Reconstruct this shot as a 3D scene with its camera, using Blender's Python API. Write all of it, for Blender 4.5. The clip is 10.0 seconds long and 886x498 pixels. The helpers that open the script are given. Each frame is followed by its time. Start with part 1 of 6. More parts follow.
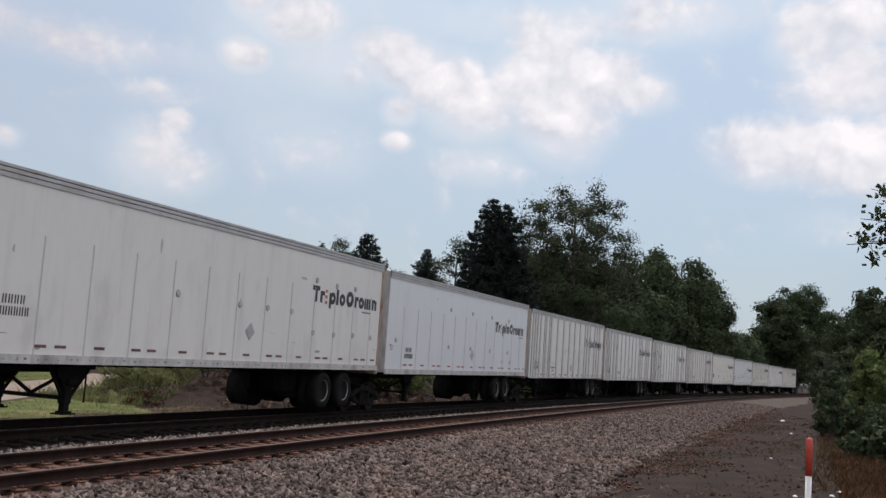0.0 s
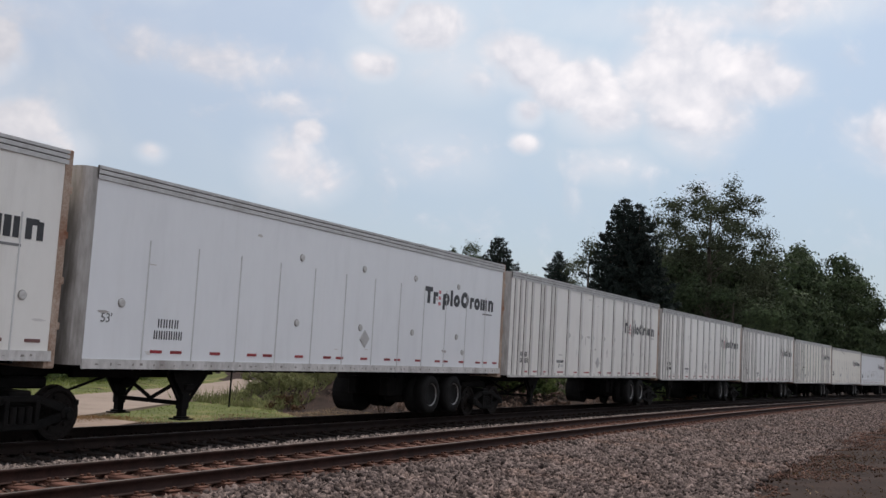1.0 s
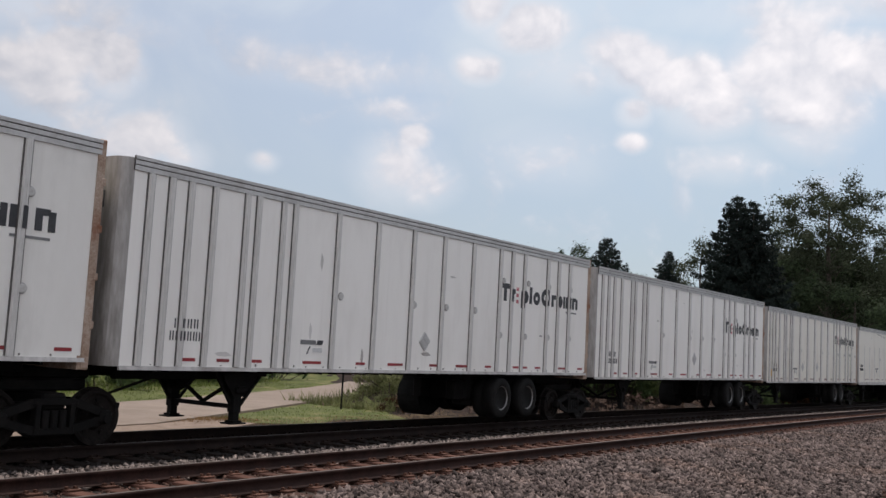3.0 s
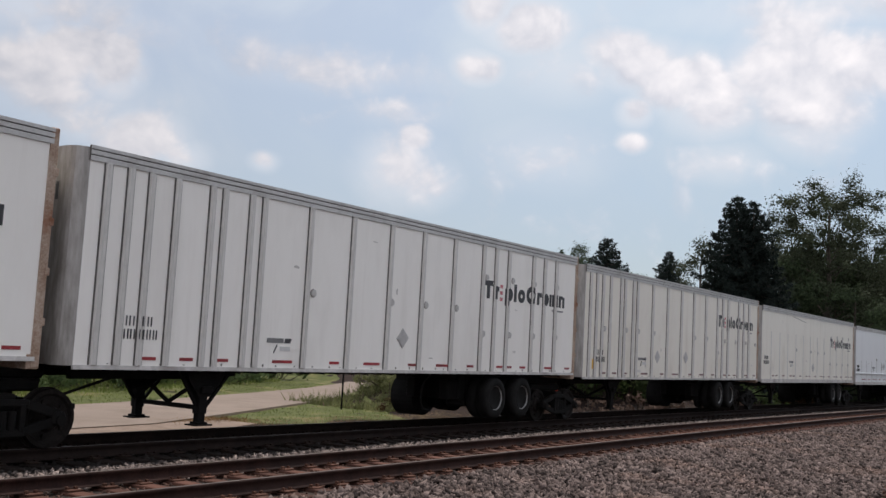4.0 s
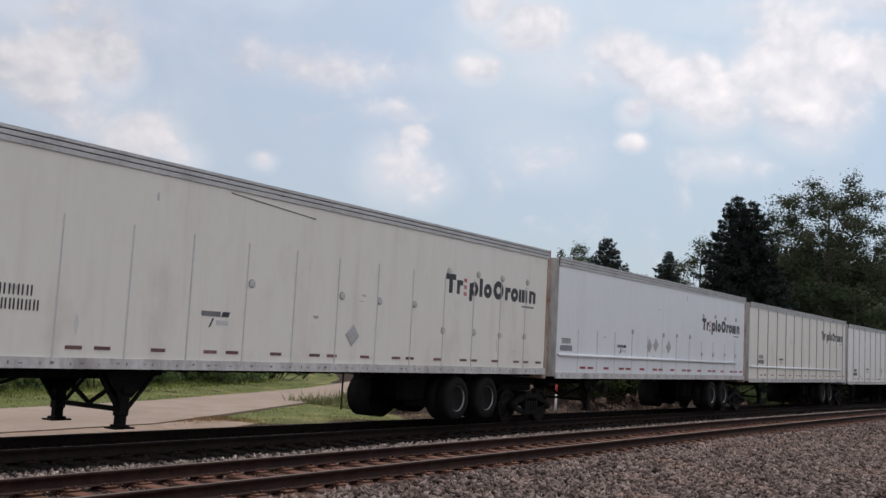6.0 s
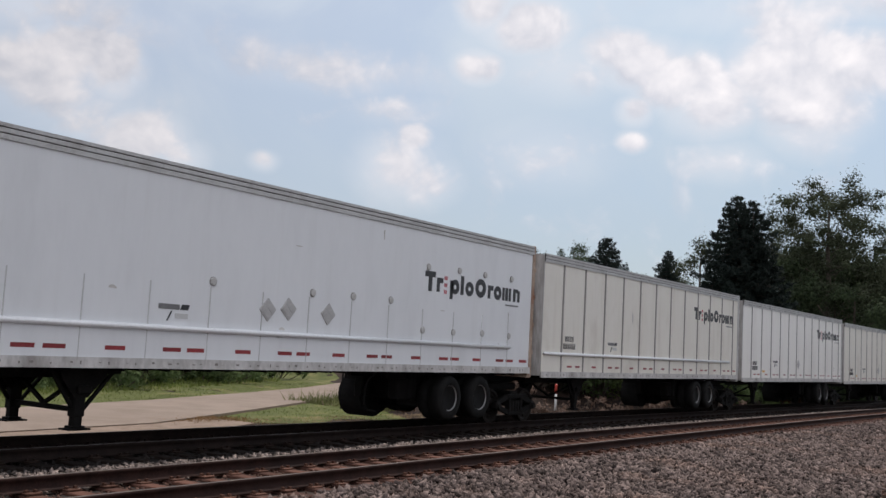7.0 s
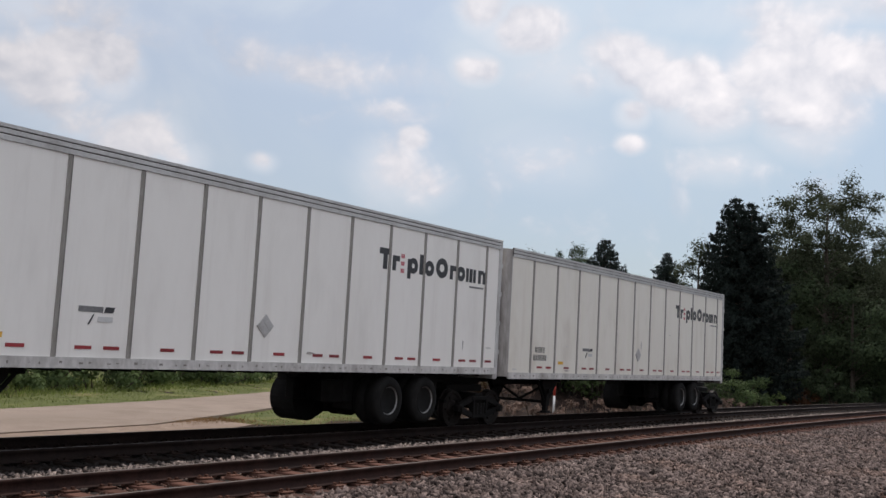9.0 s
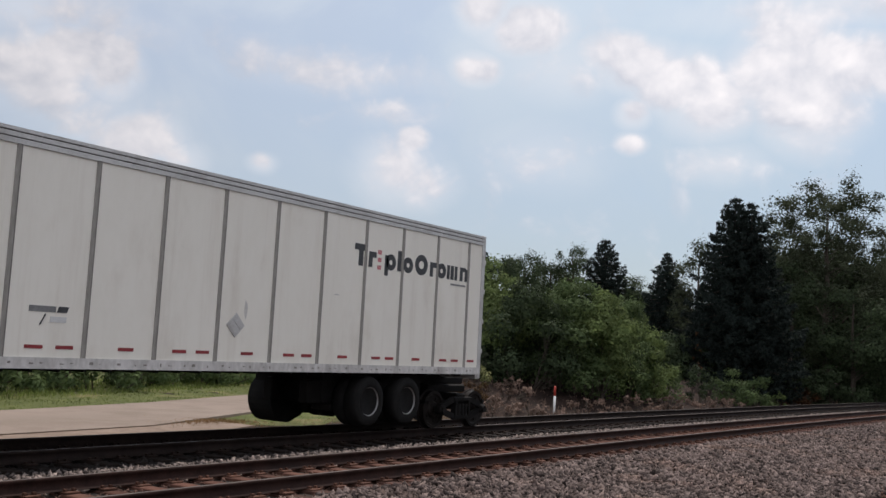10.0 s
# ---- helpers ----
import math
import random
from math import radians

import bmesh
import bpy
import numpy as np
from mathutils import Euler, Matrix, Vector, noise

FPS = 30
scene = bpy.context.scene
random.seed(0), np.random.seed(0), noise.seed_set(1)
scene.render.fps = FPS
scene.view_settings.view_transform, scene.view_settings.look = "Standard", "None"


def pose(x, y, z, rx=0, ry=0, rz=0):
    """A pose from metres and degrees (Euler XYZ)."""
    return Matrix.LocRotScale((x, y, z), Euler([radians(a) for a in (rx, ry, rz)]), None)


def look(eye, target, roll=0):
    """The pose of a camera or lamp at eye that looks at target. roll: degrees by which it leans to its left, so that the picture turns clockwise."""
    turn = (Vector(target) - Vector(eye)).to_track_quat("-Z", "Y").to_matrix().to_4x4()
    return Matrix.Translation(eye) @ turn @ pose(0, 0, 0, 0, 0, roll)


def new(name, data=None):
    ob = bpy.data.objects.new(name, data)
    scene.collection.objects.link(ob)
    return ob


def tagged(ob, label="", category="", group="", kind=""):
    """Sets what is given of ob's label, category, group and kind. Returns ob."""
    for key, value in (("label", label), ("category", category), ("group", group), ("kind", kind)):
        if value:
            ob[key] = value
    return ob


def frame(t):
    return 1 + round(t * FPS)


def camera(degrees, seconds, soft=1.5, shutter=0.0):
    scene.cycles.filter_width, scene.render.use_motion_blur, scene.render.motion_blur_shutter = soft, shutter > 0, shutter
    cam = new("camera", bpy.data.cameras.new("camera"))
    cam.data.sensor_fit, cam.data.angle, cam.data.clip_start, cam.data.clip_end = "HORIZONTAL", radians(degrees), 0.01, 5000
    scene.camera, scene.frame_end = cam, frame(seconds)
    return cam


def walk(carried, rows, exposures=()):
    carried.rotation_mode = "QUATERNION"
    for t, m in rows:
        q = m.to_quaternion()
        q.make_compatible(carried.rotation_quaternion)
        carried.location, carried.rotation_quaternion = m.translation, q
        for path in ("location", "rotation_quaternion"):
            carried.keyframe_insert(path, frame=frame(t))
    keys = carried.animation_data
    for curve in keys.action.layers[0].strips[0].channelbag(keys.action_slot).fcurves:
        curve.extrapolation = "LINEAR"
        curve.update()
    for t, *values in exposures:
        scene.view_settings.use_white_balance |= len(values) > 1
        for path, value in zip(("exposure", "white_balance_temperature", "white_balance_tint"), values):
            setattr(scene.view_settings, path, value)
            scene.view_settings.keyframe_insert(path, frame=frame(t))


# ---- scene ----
# ---- camera and its turn -------------------------------------------------
cam = camera(48.47, 10.0, soft=1.5)
EYE = (0.0, 0.0, 1.724)          # z = 0 is the top of the rails
TURNS = (
    (0.0, -70.55, 6.43, -4.01), (0.5, -66.69, 6.25, -3.66), (1.0, -62.82, 6.12, -3.43), (1.5, -58.74, 6.04, -3.16),
    (2.0, -56.53, 5.93, -3.22), (2.5, -56.53, 5.90, -3.28), (4.0, -56.51, 5.91, -3.26), (4.5, -56.52, 5.91, -3.28),
    (5.0, -56.53, 5.92, -3.26), (5.5, -56.52, 5.92, -3.24), (7.0, -56.54, 5.88, -3.26), (7.5, -56.54, 5.91, -3.26),
    (8.0, -56.59, 5.94, -3.30), (8.5, -56.62, 5.98, -3.32), (9.0, -56.63, 5.98, -3.33), (9.5, -56.63, 5.98, -3.30),
    (10.0, -56.61, 6.01, -3.22))
walk(cam, [(t, pose(*EYE, 90 + pitch, roll, yaw)) for t, yaw, pitch, roll in TURNS], exposures=((0.0, 0.07, 6480, 13.4), (10.0, 0.07, 6480, 13.4)))

# ---- the line of the tracks ---------------------------------------------
SIDE, BEND, BEND_FROM = 12.195, -0.000726, 5.91     # near face of the train, 1/radius, start of the curve
FAR_TRACK, NEAR_TRACK = 1.295, -2.606               # centre lines, from that face
SPEED, PITCH_LEN, REAR_0 = 17.30, 16.495, 28.03     # the train: metres a second, trailer to trailer, first rear end
HALF_GAUGE = 0.7525


def on_line(s, off=0.0):
    """Place and heading (radians) at s metres along the line, off metres beyond the near face of the train."""
    th = BEND * max(s - BEND_FROM, 0.0)
    x = min(s, BEND_FROM) + math.sin(th) / BEND
    y = SIDE + (1 - math.cos(th)) / BEND
    return x - math.sin(th) * off, y + math.cos(th) * off, th


def bend_np(s, off):
    th = BEND * np.maximum(s - BEND_FROM, 0.0)
    x = np.minimum(s, BEND_FROM) + np.sin(th) / BEND
    y = SIDE + (1 - np.cos(th)) / BEND
    return x - np.sin(th) * off, y + np.cos(th) * off


def aim(az, dist):
    """Ground place in the compass direction az (degrees from +y towards +x)."""
    return dist * math.sin(radians(az)), dist * math.cos(radians(az))


# ---- world and sun -------------------------------------------------------
SUN_EL, SUN_AZ = 60.0, 84.0        # degrees; az from +y towards +x
world = bpy.data.worlds.new("sky")
scene.world = world
world.use_nodes = True
wn, wl = world.node_tree.nodes, world.node_tree.links
wn.clear()


def wmath(op, a, b=None, c=None, clamp=False):
    n = wn.new("ShaderNodeMath")
    n.operation, n.use_clamp = op, clamp
    for i, v in enumerate((a, b, c)):
        if v is None:
            continue
        if isinstance(v, (int, float)):
            n.inputs[i].default_value = v
        else:
            wl.new(v, n.inputs[i])
    return n.outputs[0]


def wmix(fac, a, b):
    n = wn.new("ShaderNodeMix")
    n.data_type = "RGBA"
    for sock, v in ((n.inputs["Factor"], fac), (n.inputs[6], a), (n.inputs[7], b)):
        if isinstance(v, (int, float)):
            sock.default_value = v
        elif isinstance(v, tuple):
            sock.default_value = (*v, 1)
        else:
            wl.new(v, sock)
    return n.outputs[2]


sky = wn.new("ShaderNodeTexSky")
sky.sky_type, sky.sun_disc = "NISHITA", False
sky.sun_elevation, sky.sun_rotation = radians(SUN_EL), radians(SUN_AZ)
sky.air_density, sky.dust_density, sky.ozone_density = 1.0, 2.0, 1.0
coord = wn.new("ShaderNodeTexCoord").outputs["Generated"]
sep = wn.new("ShaderNodeSeparateXYZ")
wl.new(coord, sep.inputs[0])
dx, dy, dz = sep.outputs
azim = wmath("MULTIPLY", wmath("ARCTAN2", dx, dy), 57.2958)
elev = wmath("MULTIPLY", wmath("ARCSINE", dz), 57.2958)
flat = wn.new("ShaderNodeCombineXYZ")
wl.new(wmath("MULTIPLY", azim, 0.12), flat.inputs[0])
wl.new(wmath("MULTIPLY", elev, 0.135), flat.inputs[1])


def wnoise(scale, detail, rough, shift=0.0, distort=0.0, step=(0.0, 0.0, 0.0)):
    n = wn.new("ShaderNodeTexNoise")
    n.noise_dimensions = "3D"
    m = wn.new("ShaderNodeMapping")
    m.inputs["Location"].default_value = (shift - step[0], shift * 0.7 - step[1], shift * 0.3)
    wl.new(flat.outputs[0], m.inputs[0])
    wl.new(m.outputs[0], n.inputs["Vector"])
    n.inputs["Scale"].default_value, n.inputs["Detail"].default_value = scale, detail
    n.inputs["Roughness"].default_value, n.inputs["Distortion"].default_value = rough, distort
    return n.outputs["Fac"]


billow = wnoise(2.4, 9.0, 0.56, 3.1, 0.35)
soft_billow = wnoise(2.4, 4.0, 0.5, 3.1, 0.35)
sunward_billow = wnoise(2.4, 4.0, 0.5, 3.1, 0.35, (-0.05, -0.07, 0.0))   # the same heaps, a step towards the sun
broad = wnoise(0.75, 5.0, 0.55, 11.0, 0.5)
cells = wn.new("ShaderNodeTexVoronoi")
cells.feature, cells.inputs["Scale"].default_value, cells.inputs["Smoothness"].default_value = "SMOOTH_F1", 4.4, 0.7
warp = wn.new("ShaderNodeVectorMath")
warp.operation = "MULTIPLY_ADD"
wn_col = wn.new("ShaderNodeTexNoise")
wn_col.inputs["Scale"].default_value, wn_col.inputs["Detail"].default_value = 4.0, 4.0
wl.new(flat.outputs[0], wn_col.inputs["Vector"])
wl.new(wn_col.outputs["Color"], warp.inputs[0])
warp.inputs[1].default_value = (0.25, 0.25, 0.25)
wl.new(flat.outputs[0], warp.inputs[2])
wl.new(warp.outputs[0], cells.inputs["Vector"])
lobes = wmath("SUBTRACT", 0.42, cells.outputs["Distance"])
fine_cells = wn.new("ShaderNodeTexVoronoi")
fine_cells.feature, fine_cells.inputs["Scale"].default_value, fine_cells.inputs["Smoothness"].default_value = "SMOOTH_F1", 11.0, 0.6
wl.new(warp.outputs[0], fine_cells.inputs["Vector"])
knobs = wmath("SUBTRACT", 0.42, fine_cells.outputs["Distance"])
shade_noise = wnoise(2.2, 6.0, 0.6, 7.7, 0.3)
# heaps of cumulus: azimuth, elevation, half width, half height, thickness
NORTH_HEAPS = (
    (34.7, 15.0, 2.1, 1.3, 1.0), (36.7, 14.5, 1.3, 1.5, 1.0), (32.6, 13.7, 2.5, 1.4, 0.8), (34.1, 12.2, 3.6, 1.5, 0.5), (38.4, 10.7, 2.0, 1.3, 0.9),
    (40.7, 9.9, 1.3, 0.9, 0.7), (35.9, 11.0, 2.0, 0.9, 0.6), (45.5, 10.2, 0.7, 0.5, 0.7), (49.2, 15.6, 4.9, 1.1, 0.5), (33.3, 16.8, 5.9, 1.0, 0.45),
)
MIDDLE_HEAPS = (
    (53.2, 10.5, 2.0, 1.7, 0.75), (54.2, 12.2, 0.8, 0.7, 0.9), (54.8, 9.7, 1.6, 1.2, 0.75), (58.0, 19.7, 1.2, 1.0, 0.95), (60.5, 18.8, 1.9, 1.1, 1.0),
    (57.6, 16.4, 1.1, 0.7, 0.9), (53.0, 13.7, 2.3, 0.9, 0.4), (61.8, 11.4, 2.8, 1.5, 0.42), (62.9, 16.4, 2.3, 1.3, 0.38), (72.1, 11.4, 2.0, 0.9, 0.45),
    (65.9, 17.5, 1.6, 0.9, 1.0), (67.5, 16.7, 2.0, 1.1, 1.0), (69.6, 15.8, 2.2, 1.4, 1.0), (71.3, 14.7, 2.0, 1.5, 0.9), (67.0, 14.2, 0.8, 0.7, 0.9),
    (66.9, 12.5, 0.7, 0.5, 0.85),
)
EAST_HEAPS = (
    (74.8, 16.3, 2.2, 1.6, 1.0), (76.9, 14.4, 2.2, 2.0, 1.0), (78.6, 16.5, 2.3, 1.5, 1.0), (75.3, 18.4, 2.0, 1.2, 0.7), (77.1, 19.5, 5.6, 0.9, 0.55),
    (81.0, 15.9, 1.6, 1.0, 0.9), (90.3, 18.7, 1.6, 1.6, 1.0), (92.4, 16.2, 2.6, 2.0, 0.95), (91.0, 12.7, 4.3, 1.6, 1.0), (94.2, 12.6, 3.0, 2.0, 1.0),
    (83.3, 20.2, 3.6, 1.2, 0.7), (93.2, 19.7, 2.0, 1.3, 0.9), (92.3, 8.7, 2.3, 1.1, 0.45),
)
heap, crest = 0.0, 0.0
for a, e, w, h, k in NORTH_HEAPS + MIDDLE_HEAPS + EAST_HEAPS:
    u = wmath("DIVIDE", wmath("SUBTRACT", azim, a), w * 1.45)
    v = wmath("DIVIDE", wmath("SUBTRACT", elev, e), h * 1.4)
    d = wmath("SQRT", wmath("ADD", wmath("MULTIPLY", u, u), wmath("MULTIPLY", v, v)))
    m = wmath("MULTIPLY", wmath("SUBTRACT", 1.25, d, clamp=True), k)
    heap = wmath("MAXIMUM", heap, m)
    crest = wmath("MAXIMUM", crest, wmath("MULTIPLY", m, wmath("MULTIPLY_ADD", v, 0.55, 0.6, clamp=True)))
# scattered cumulus over the rest of the sky
turned_away = wn.new("ShaderNodeMapRange")
wl.new(wmath("ABSOLUTE", wmath("SUBTRACT", azim, 66.0)), turned_away.inputs["Value"])
turned_away.inputs["From Min"].default_value, turned_away.inputs["From Max"].default_value = 38.0, 60.0
turned_away.inputs["To Max"].default_value = 0.65
overhead = wn.new("ShaderNodeMapRange")
wl.new(elev, overhead.inputs["Value"])
overhead.inputs["From Min"].default_value, overhead.inputs["From Max"].default_value = 26.0, 40.0
overhead.inputs["To Max"].default_value = 0.5
heap = wmath("MAXIMUM", heap, wmath("MAXIMUM", turned_away.outputs[0], overhead.outputs[0]))
cover = wmath("ADD", wmath("MULTIPLY_ADD", heap, 1.15, wmath("MULTIPLY_ADD", lobes, 0.30, wmath("MULTIPLY", knobs, 0.18))), wmath("MULTIPLY", wmath("SUBTRACT", billow, 0.47), 2.3))
ramp = wn.new("ShaderNodeMapRange")
ramp.interpolation_type = "SMOOTHSTEP"
wl.new(cover, ramp.inputs["Value"])
# sharp heads, soft bases
ramp.inputs["From Min"].default_value = 0.18
wl.new(wmath("SUBTRACT", 1.22, wmath("MULTIPLY", crest, 0.80)), ramp.inputs["From Max"])
veil = wn.new("ShaderNodeMapRange")
veil.interpolation_type = "SMOOTHSTEP"
wl.new(broad, veil.inputs["Value"])
veil.inputs["From Min"].default_value, veil.inputs["From Max"].default_value = 0.36, 0.72
SKY_GAIN = 0.105
gain = wn.new("ShaderNodeVectorMath")
gain.operation = "SCALE"
wl.new(sky.outputs[0], gain.inputs[0])
gain.inputs["Scale"].default_value = SKY_GAIN
low_sky = wn.new("ShaderNodeMapRange")
wl.new(elev, low_sky.inputs["Value"])
low_sky.inputs["From Min"].default_value, low_sky.inputs["From Max"].default_value = 6.0, 21.0
haze = wmix(low_sky.outputs[0], (0.415, 0.505, 0.590), (0.555, 0.65, 0.75))
# paler on the side of the sun
sunward = wmath("MULTIPLY_ADD", wmath("COSINE", wmath("MULTIPLY", wmath("SUBTRACT", azim, SUN_AZ), 0.0174533)), 0.28, 0.81)
glow = wn.new("ShaderNodeVectorMath")
glow.operation = "SCALE"
wl.new(haze, glow.inputs[0])
wl.new(wmath("MAXIMUM", sunward, 0.93), glow.inputs["Scale"])
haze = glow.outputs[0]
# greyer away from the sun, clearer blue towards it
aside = wn.new("ShaderNodeMapRange")
wl.new(azim, aside.inputs["Value"])
aside.inputs["From Min"].default_value, aside.inputs["From Max"].default_value = 36.0, 74.0
tint = wn.new("ShaderNodeVectorMath")
tint.operation = "MULTIPLY"
wl.new(haze, tint.inputs[0])
wl.new(wmix(aside.outputs[0], (1.08, 1.02, 0.97), (0.93, 0.985, 0.985)), tint.inputs[1])
haze = tint.outputs[0]
hazed = wmix(wmath("ADD", 0.58, wmath("MULTIPLY", veil.outputs[0], 0.37)), gain.outputs[0], haze)
relief = wmath("MULTIPLY", wmath("SUBTRACT", soft_billow, sunward_billow), 1.9)
lit = wmath("ADD", wmath("MULTIPLY_ADD", crest, 0.80, relief), wmath("MULTIPLY_ADD", lobes, 0.2, wmath("MULTIPLY_ADD", knobs, 0.25, wmath("MULTIPLY", wmath("SUBTRACT", shade_noise, 0.36), 1.0))), clamp=True)
cloud_tone = wmix(lit, (0.60, 0.625, 0.685), (1.0, 0.965, 0.955))
dimmer = wn.new("ShaderNodeVectorMath")
dimmer.operation = "SCALE"
wl.new(cloud_tone, dimmer.inputs[0])
from_sun = wmath("COSINE", wmath("MULTIPLY", wmath("SUBTRACT", azim, SUN_AZ), 0.0174533))
front_lit = wmath("MULTIPLY", wmath("MAXIMUM", wmath("SUBTRACT", 0.45, from_sun), 0.0), 0.85)
wl.new(wmath("ADD", wmath("MAXIMUM", wmath("MULTIPLY_ADD", from_sun, 0.56, 0.44), 0.78), front_lit), dimmer.inputs["Scale"])
cloud_tone = dimmer.outputs[0]
halo = wn.new("ShaderNodeMapRange")
halo.interpolation_type = "SMOOTHSTEP"
wl.new(wmath("ADD", heap, wmath("MULTIPLY", wmath("SUBTRACT", broad, 0.5), 1.2)), halo.inputs["Value"])
halo.inputs["From Min"].default_value, halo.inputs["From Max"].default_value = -0.15, 0.9
hazed = wmix(wmath("MULTIPLY", halo.outputs[0], 0.58), hazed, (0.77, 0.79, 0.82))
sky_mix = wmix(wmath("MULTIPLY", ramp.outputs[0], 0.85), hazed, cloud_tone)
bg = wn.new("ShaderNodeBackground")
wl.new(sky_mix, bg.inputs["Color"])
bg.inputs["Strength"].default_value = 1.0
out = wn.new("ShaderNodeOutputWorld")
wl.new(bg.outputs[0], out.inputs["Surface"])

sun = new("sun", bpy.data.lights.new("sun", "SUN"))
sun.data.energy, sun.data.angle, sun.data.color = 3.4, radians(1.5), (1.0, 0.93, 0.84)
sx, sy = aim(SUN_AZ, 100 * math.cos(radians(SUN_EL)))
sun.matrix_world = look((sx, sy, 100 * math.sin(radians(SUN_EL))), (0, 0, 0))

# ---- materials -----------------------------------------------------------


def surface(name, c1, c2, scale=6.0, rough=0.7, bump=0.2, fine=60.0, metal=0.0, stain=None, stain_scale=1.2, stain_amount=0.5,
            island=0.0, each=0.0, stretch=(1, 1, 1), spec=0.5, streak=None, streak_amount=0.3):
    """Two tones mixed by noise at two scales, fine relief, and stains of a third tone."""
    m = bpy.data.materials.new(name)
    m.use_nodes = True
    n, l = m.node_tree.nodes, m.node_tree.links
    b = n["Principled BSDF"]
    tc = n.new("ShaderNodeTexCoord")
    mp = n.new("ShaderNodeMapping")
    mp.inputs["Scale"].default_value = stretch
    l.new(tc.outputs["Object"], mp.inputs[0])

    def noise_at(s, detail=4.0):
        t = n.new("ShaderNodeTexNoise")
        l.new(mp.outputs[0], t.inputs["Vector"])
        t.inputs["Scale"].default_value, t.inputs["Detail"].default_value, t.inputs["Roughness"].default_value = s, detail, 0.6
        return t.outputs["Fac"]

    def mix(fac, a, c):
        x = n.new("ShaderNodeMix")
        x.data_type = "RGBA"
        l.new(fac, x.inputs["Factor"])
        for sock, v in ((x.inputs[6], a), (x.inputs[7], c)):
            if isinstance(v, tuple):
                sock.default_value = (*v, 1)
            else:
                l.new(v, sock)
        return x.outputs[2]

    def spread(fac, lo, hi, top=1.0):
        r = n.new("ShaderNodeMapRange")
        r.interpolation_type = "SMOOTHSTEP"
        l.new(fac, r.inputs["Value"])
        r.inputs["From Min"].default_value, r.inputs["From Max"].default_value, r.inputs["To Max"].default_value = lo, hi, top
        return r.outputs[0]

    small, big = noise_at(fine, 3.0), noise_at(scale, 5.0)
    add = n.new("ShaderNodeMath")
    add.operation = "MULTIPLY_ADD"
    l.new(small, add.inputs[0])
    add.inputs[1].default_value = 0.45
    half = n.new("ShaderNodeMath")
    half.operation = "MULTIPLY"
    l.new(big, half.inputs[0])
    half.inputs[1].default_value = 0.55
    l.new(half.outputs[0], add.inputs[2])
    col = mix(spread(add.outputs[0], 0.33, 0.67), c1, c2)
    if stain:
        col = mix(spread(noise_at(stain_scale, 6.0), 0.5, 0.72, stain_amount), col, stain)
    if streak:
        down = n.new("ShaderNodeMapping")
        down.inputs["Scale"].default_value = (1, 1, 0.07)
        l.new(tc.outputs["Object"], down.inputs[0])
        runs = n.new("ShaderNodeTexNoise")
        l.new(down.outputs[0], runs.inputs["Vector"])
        runs.inputs["Scale"].default_value, runs.inputs["Detail"].default_value, runs.inputs["Roughness"].default_value = 2.2, 6.0, 0.7
        col = mix(spread(runs.outputs["Fac"], 0.5, 0.75, streak_amount), col, streak)
    if island or each:
        hv = n.new("ShaderNodeHueSaturation")
        if island:
            src = n.new("ShaderNodeNewGeometry").outputs["Random Per Island"]
        else:
            src = n.new("ShaderNodeObjectInfo").outputs["Random"]
        r = n.new("ShaderNodeMapRange")
        l.new(src, r.inputs["Value"])
        amp = island or each
        r.inputs["To Min"].default_value, r.inputs["To Max"].default_value = 1 - amp, 1 + amp
        l.new(r.outputs[0], hv.inputs["Value"])
        l.new(col, hv.inputs["Color"])
        col = hv.outputs[0]
    l.new(col, b.inputs["Base Color"])
    b.inputs["Roughness"].default_value, b.inputs["Metallic"].default_value = rough, metal
    b.inputs["Specular IOR Level"].default_value = spec
    if bump:
        bp = n.new("ShaderNodeBump")
        bp.inputs["Strength"].default_value, bp.inputs["Distance"].default_value = bump, 0.01
        l.new(add.outputs[0], bp.inputs["Height"])
        l.new(bp.outputs[0], b.inputs["Normal"])
    return m


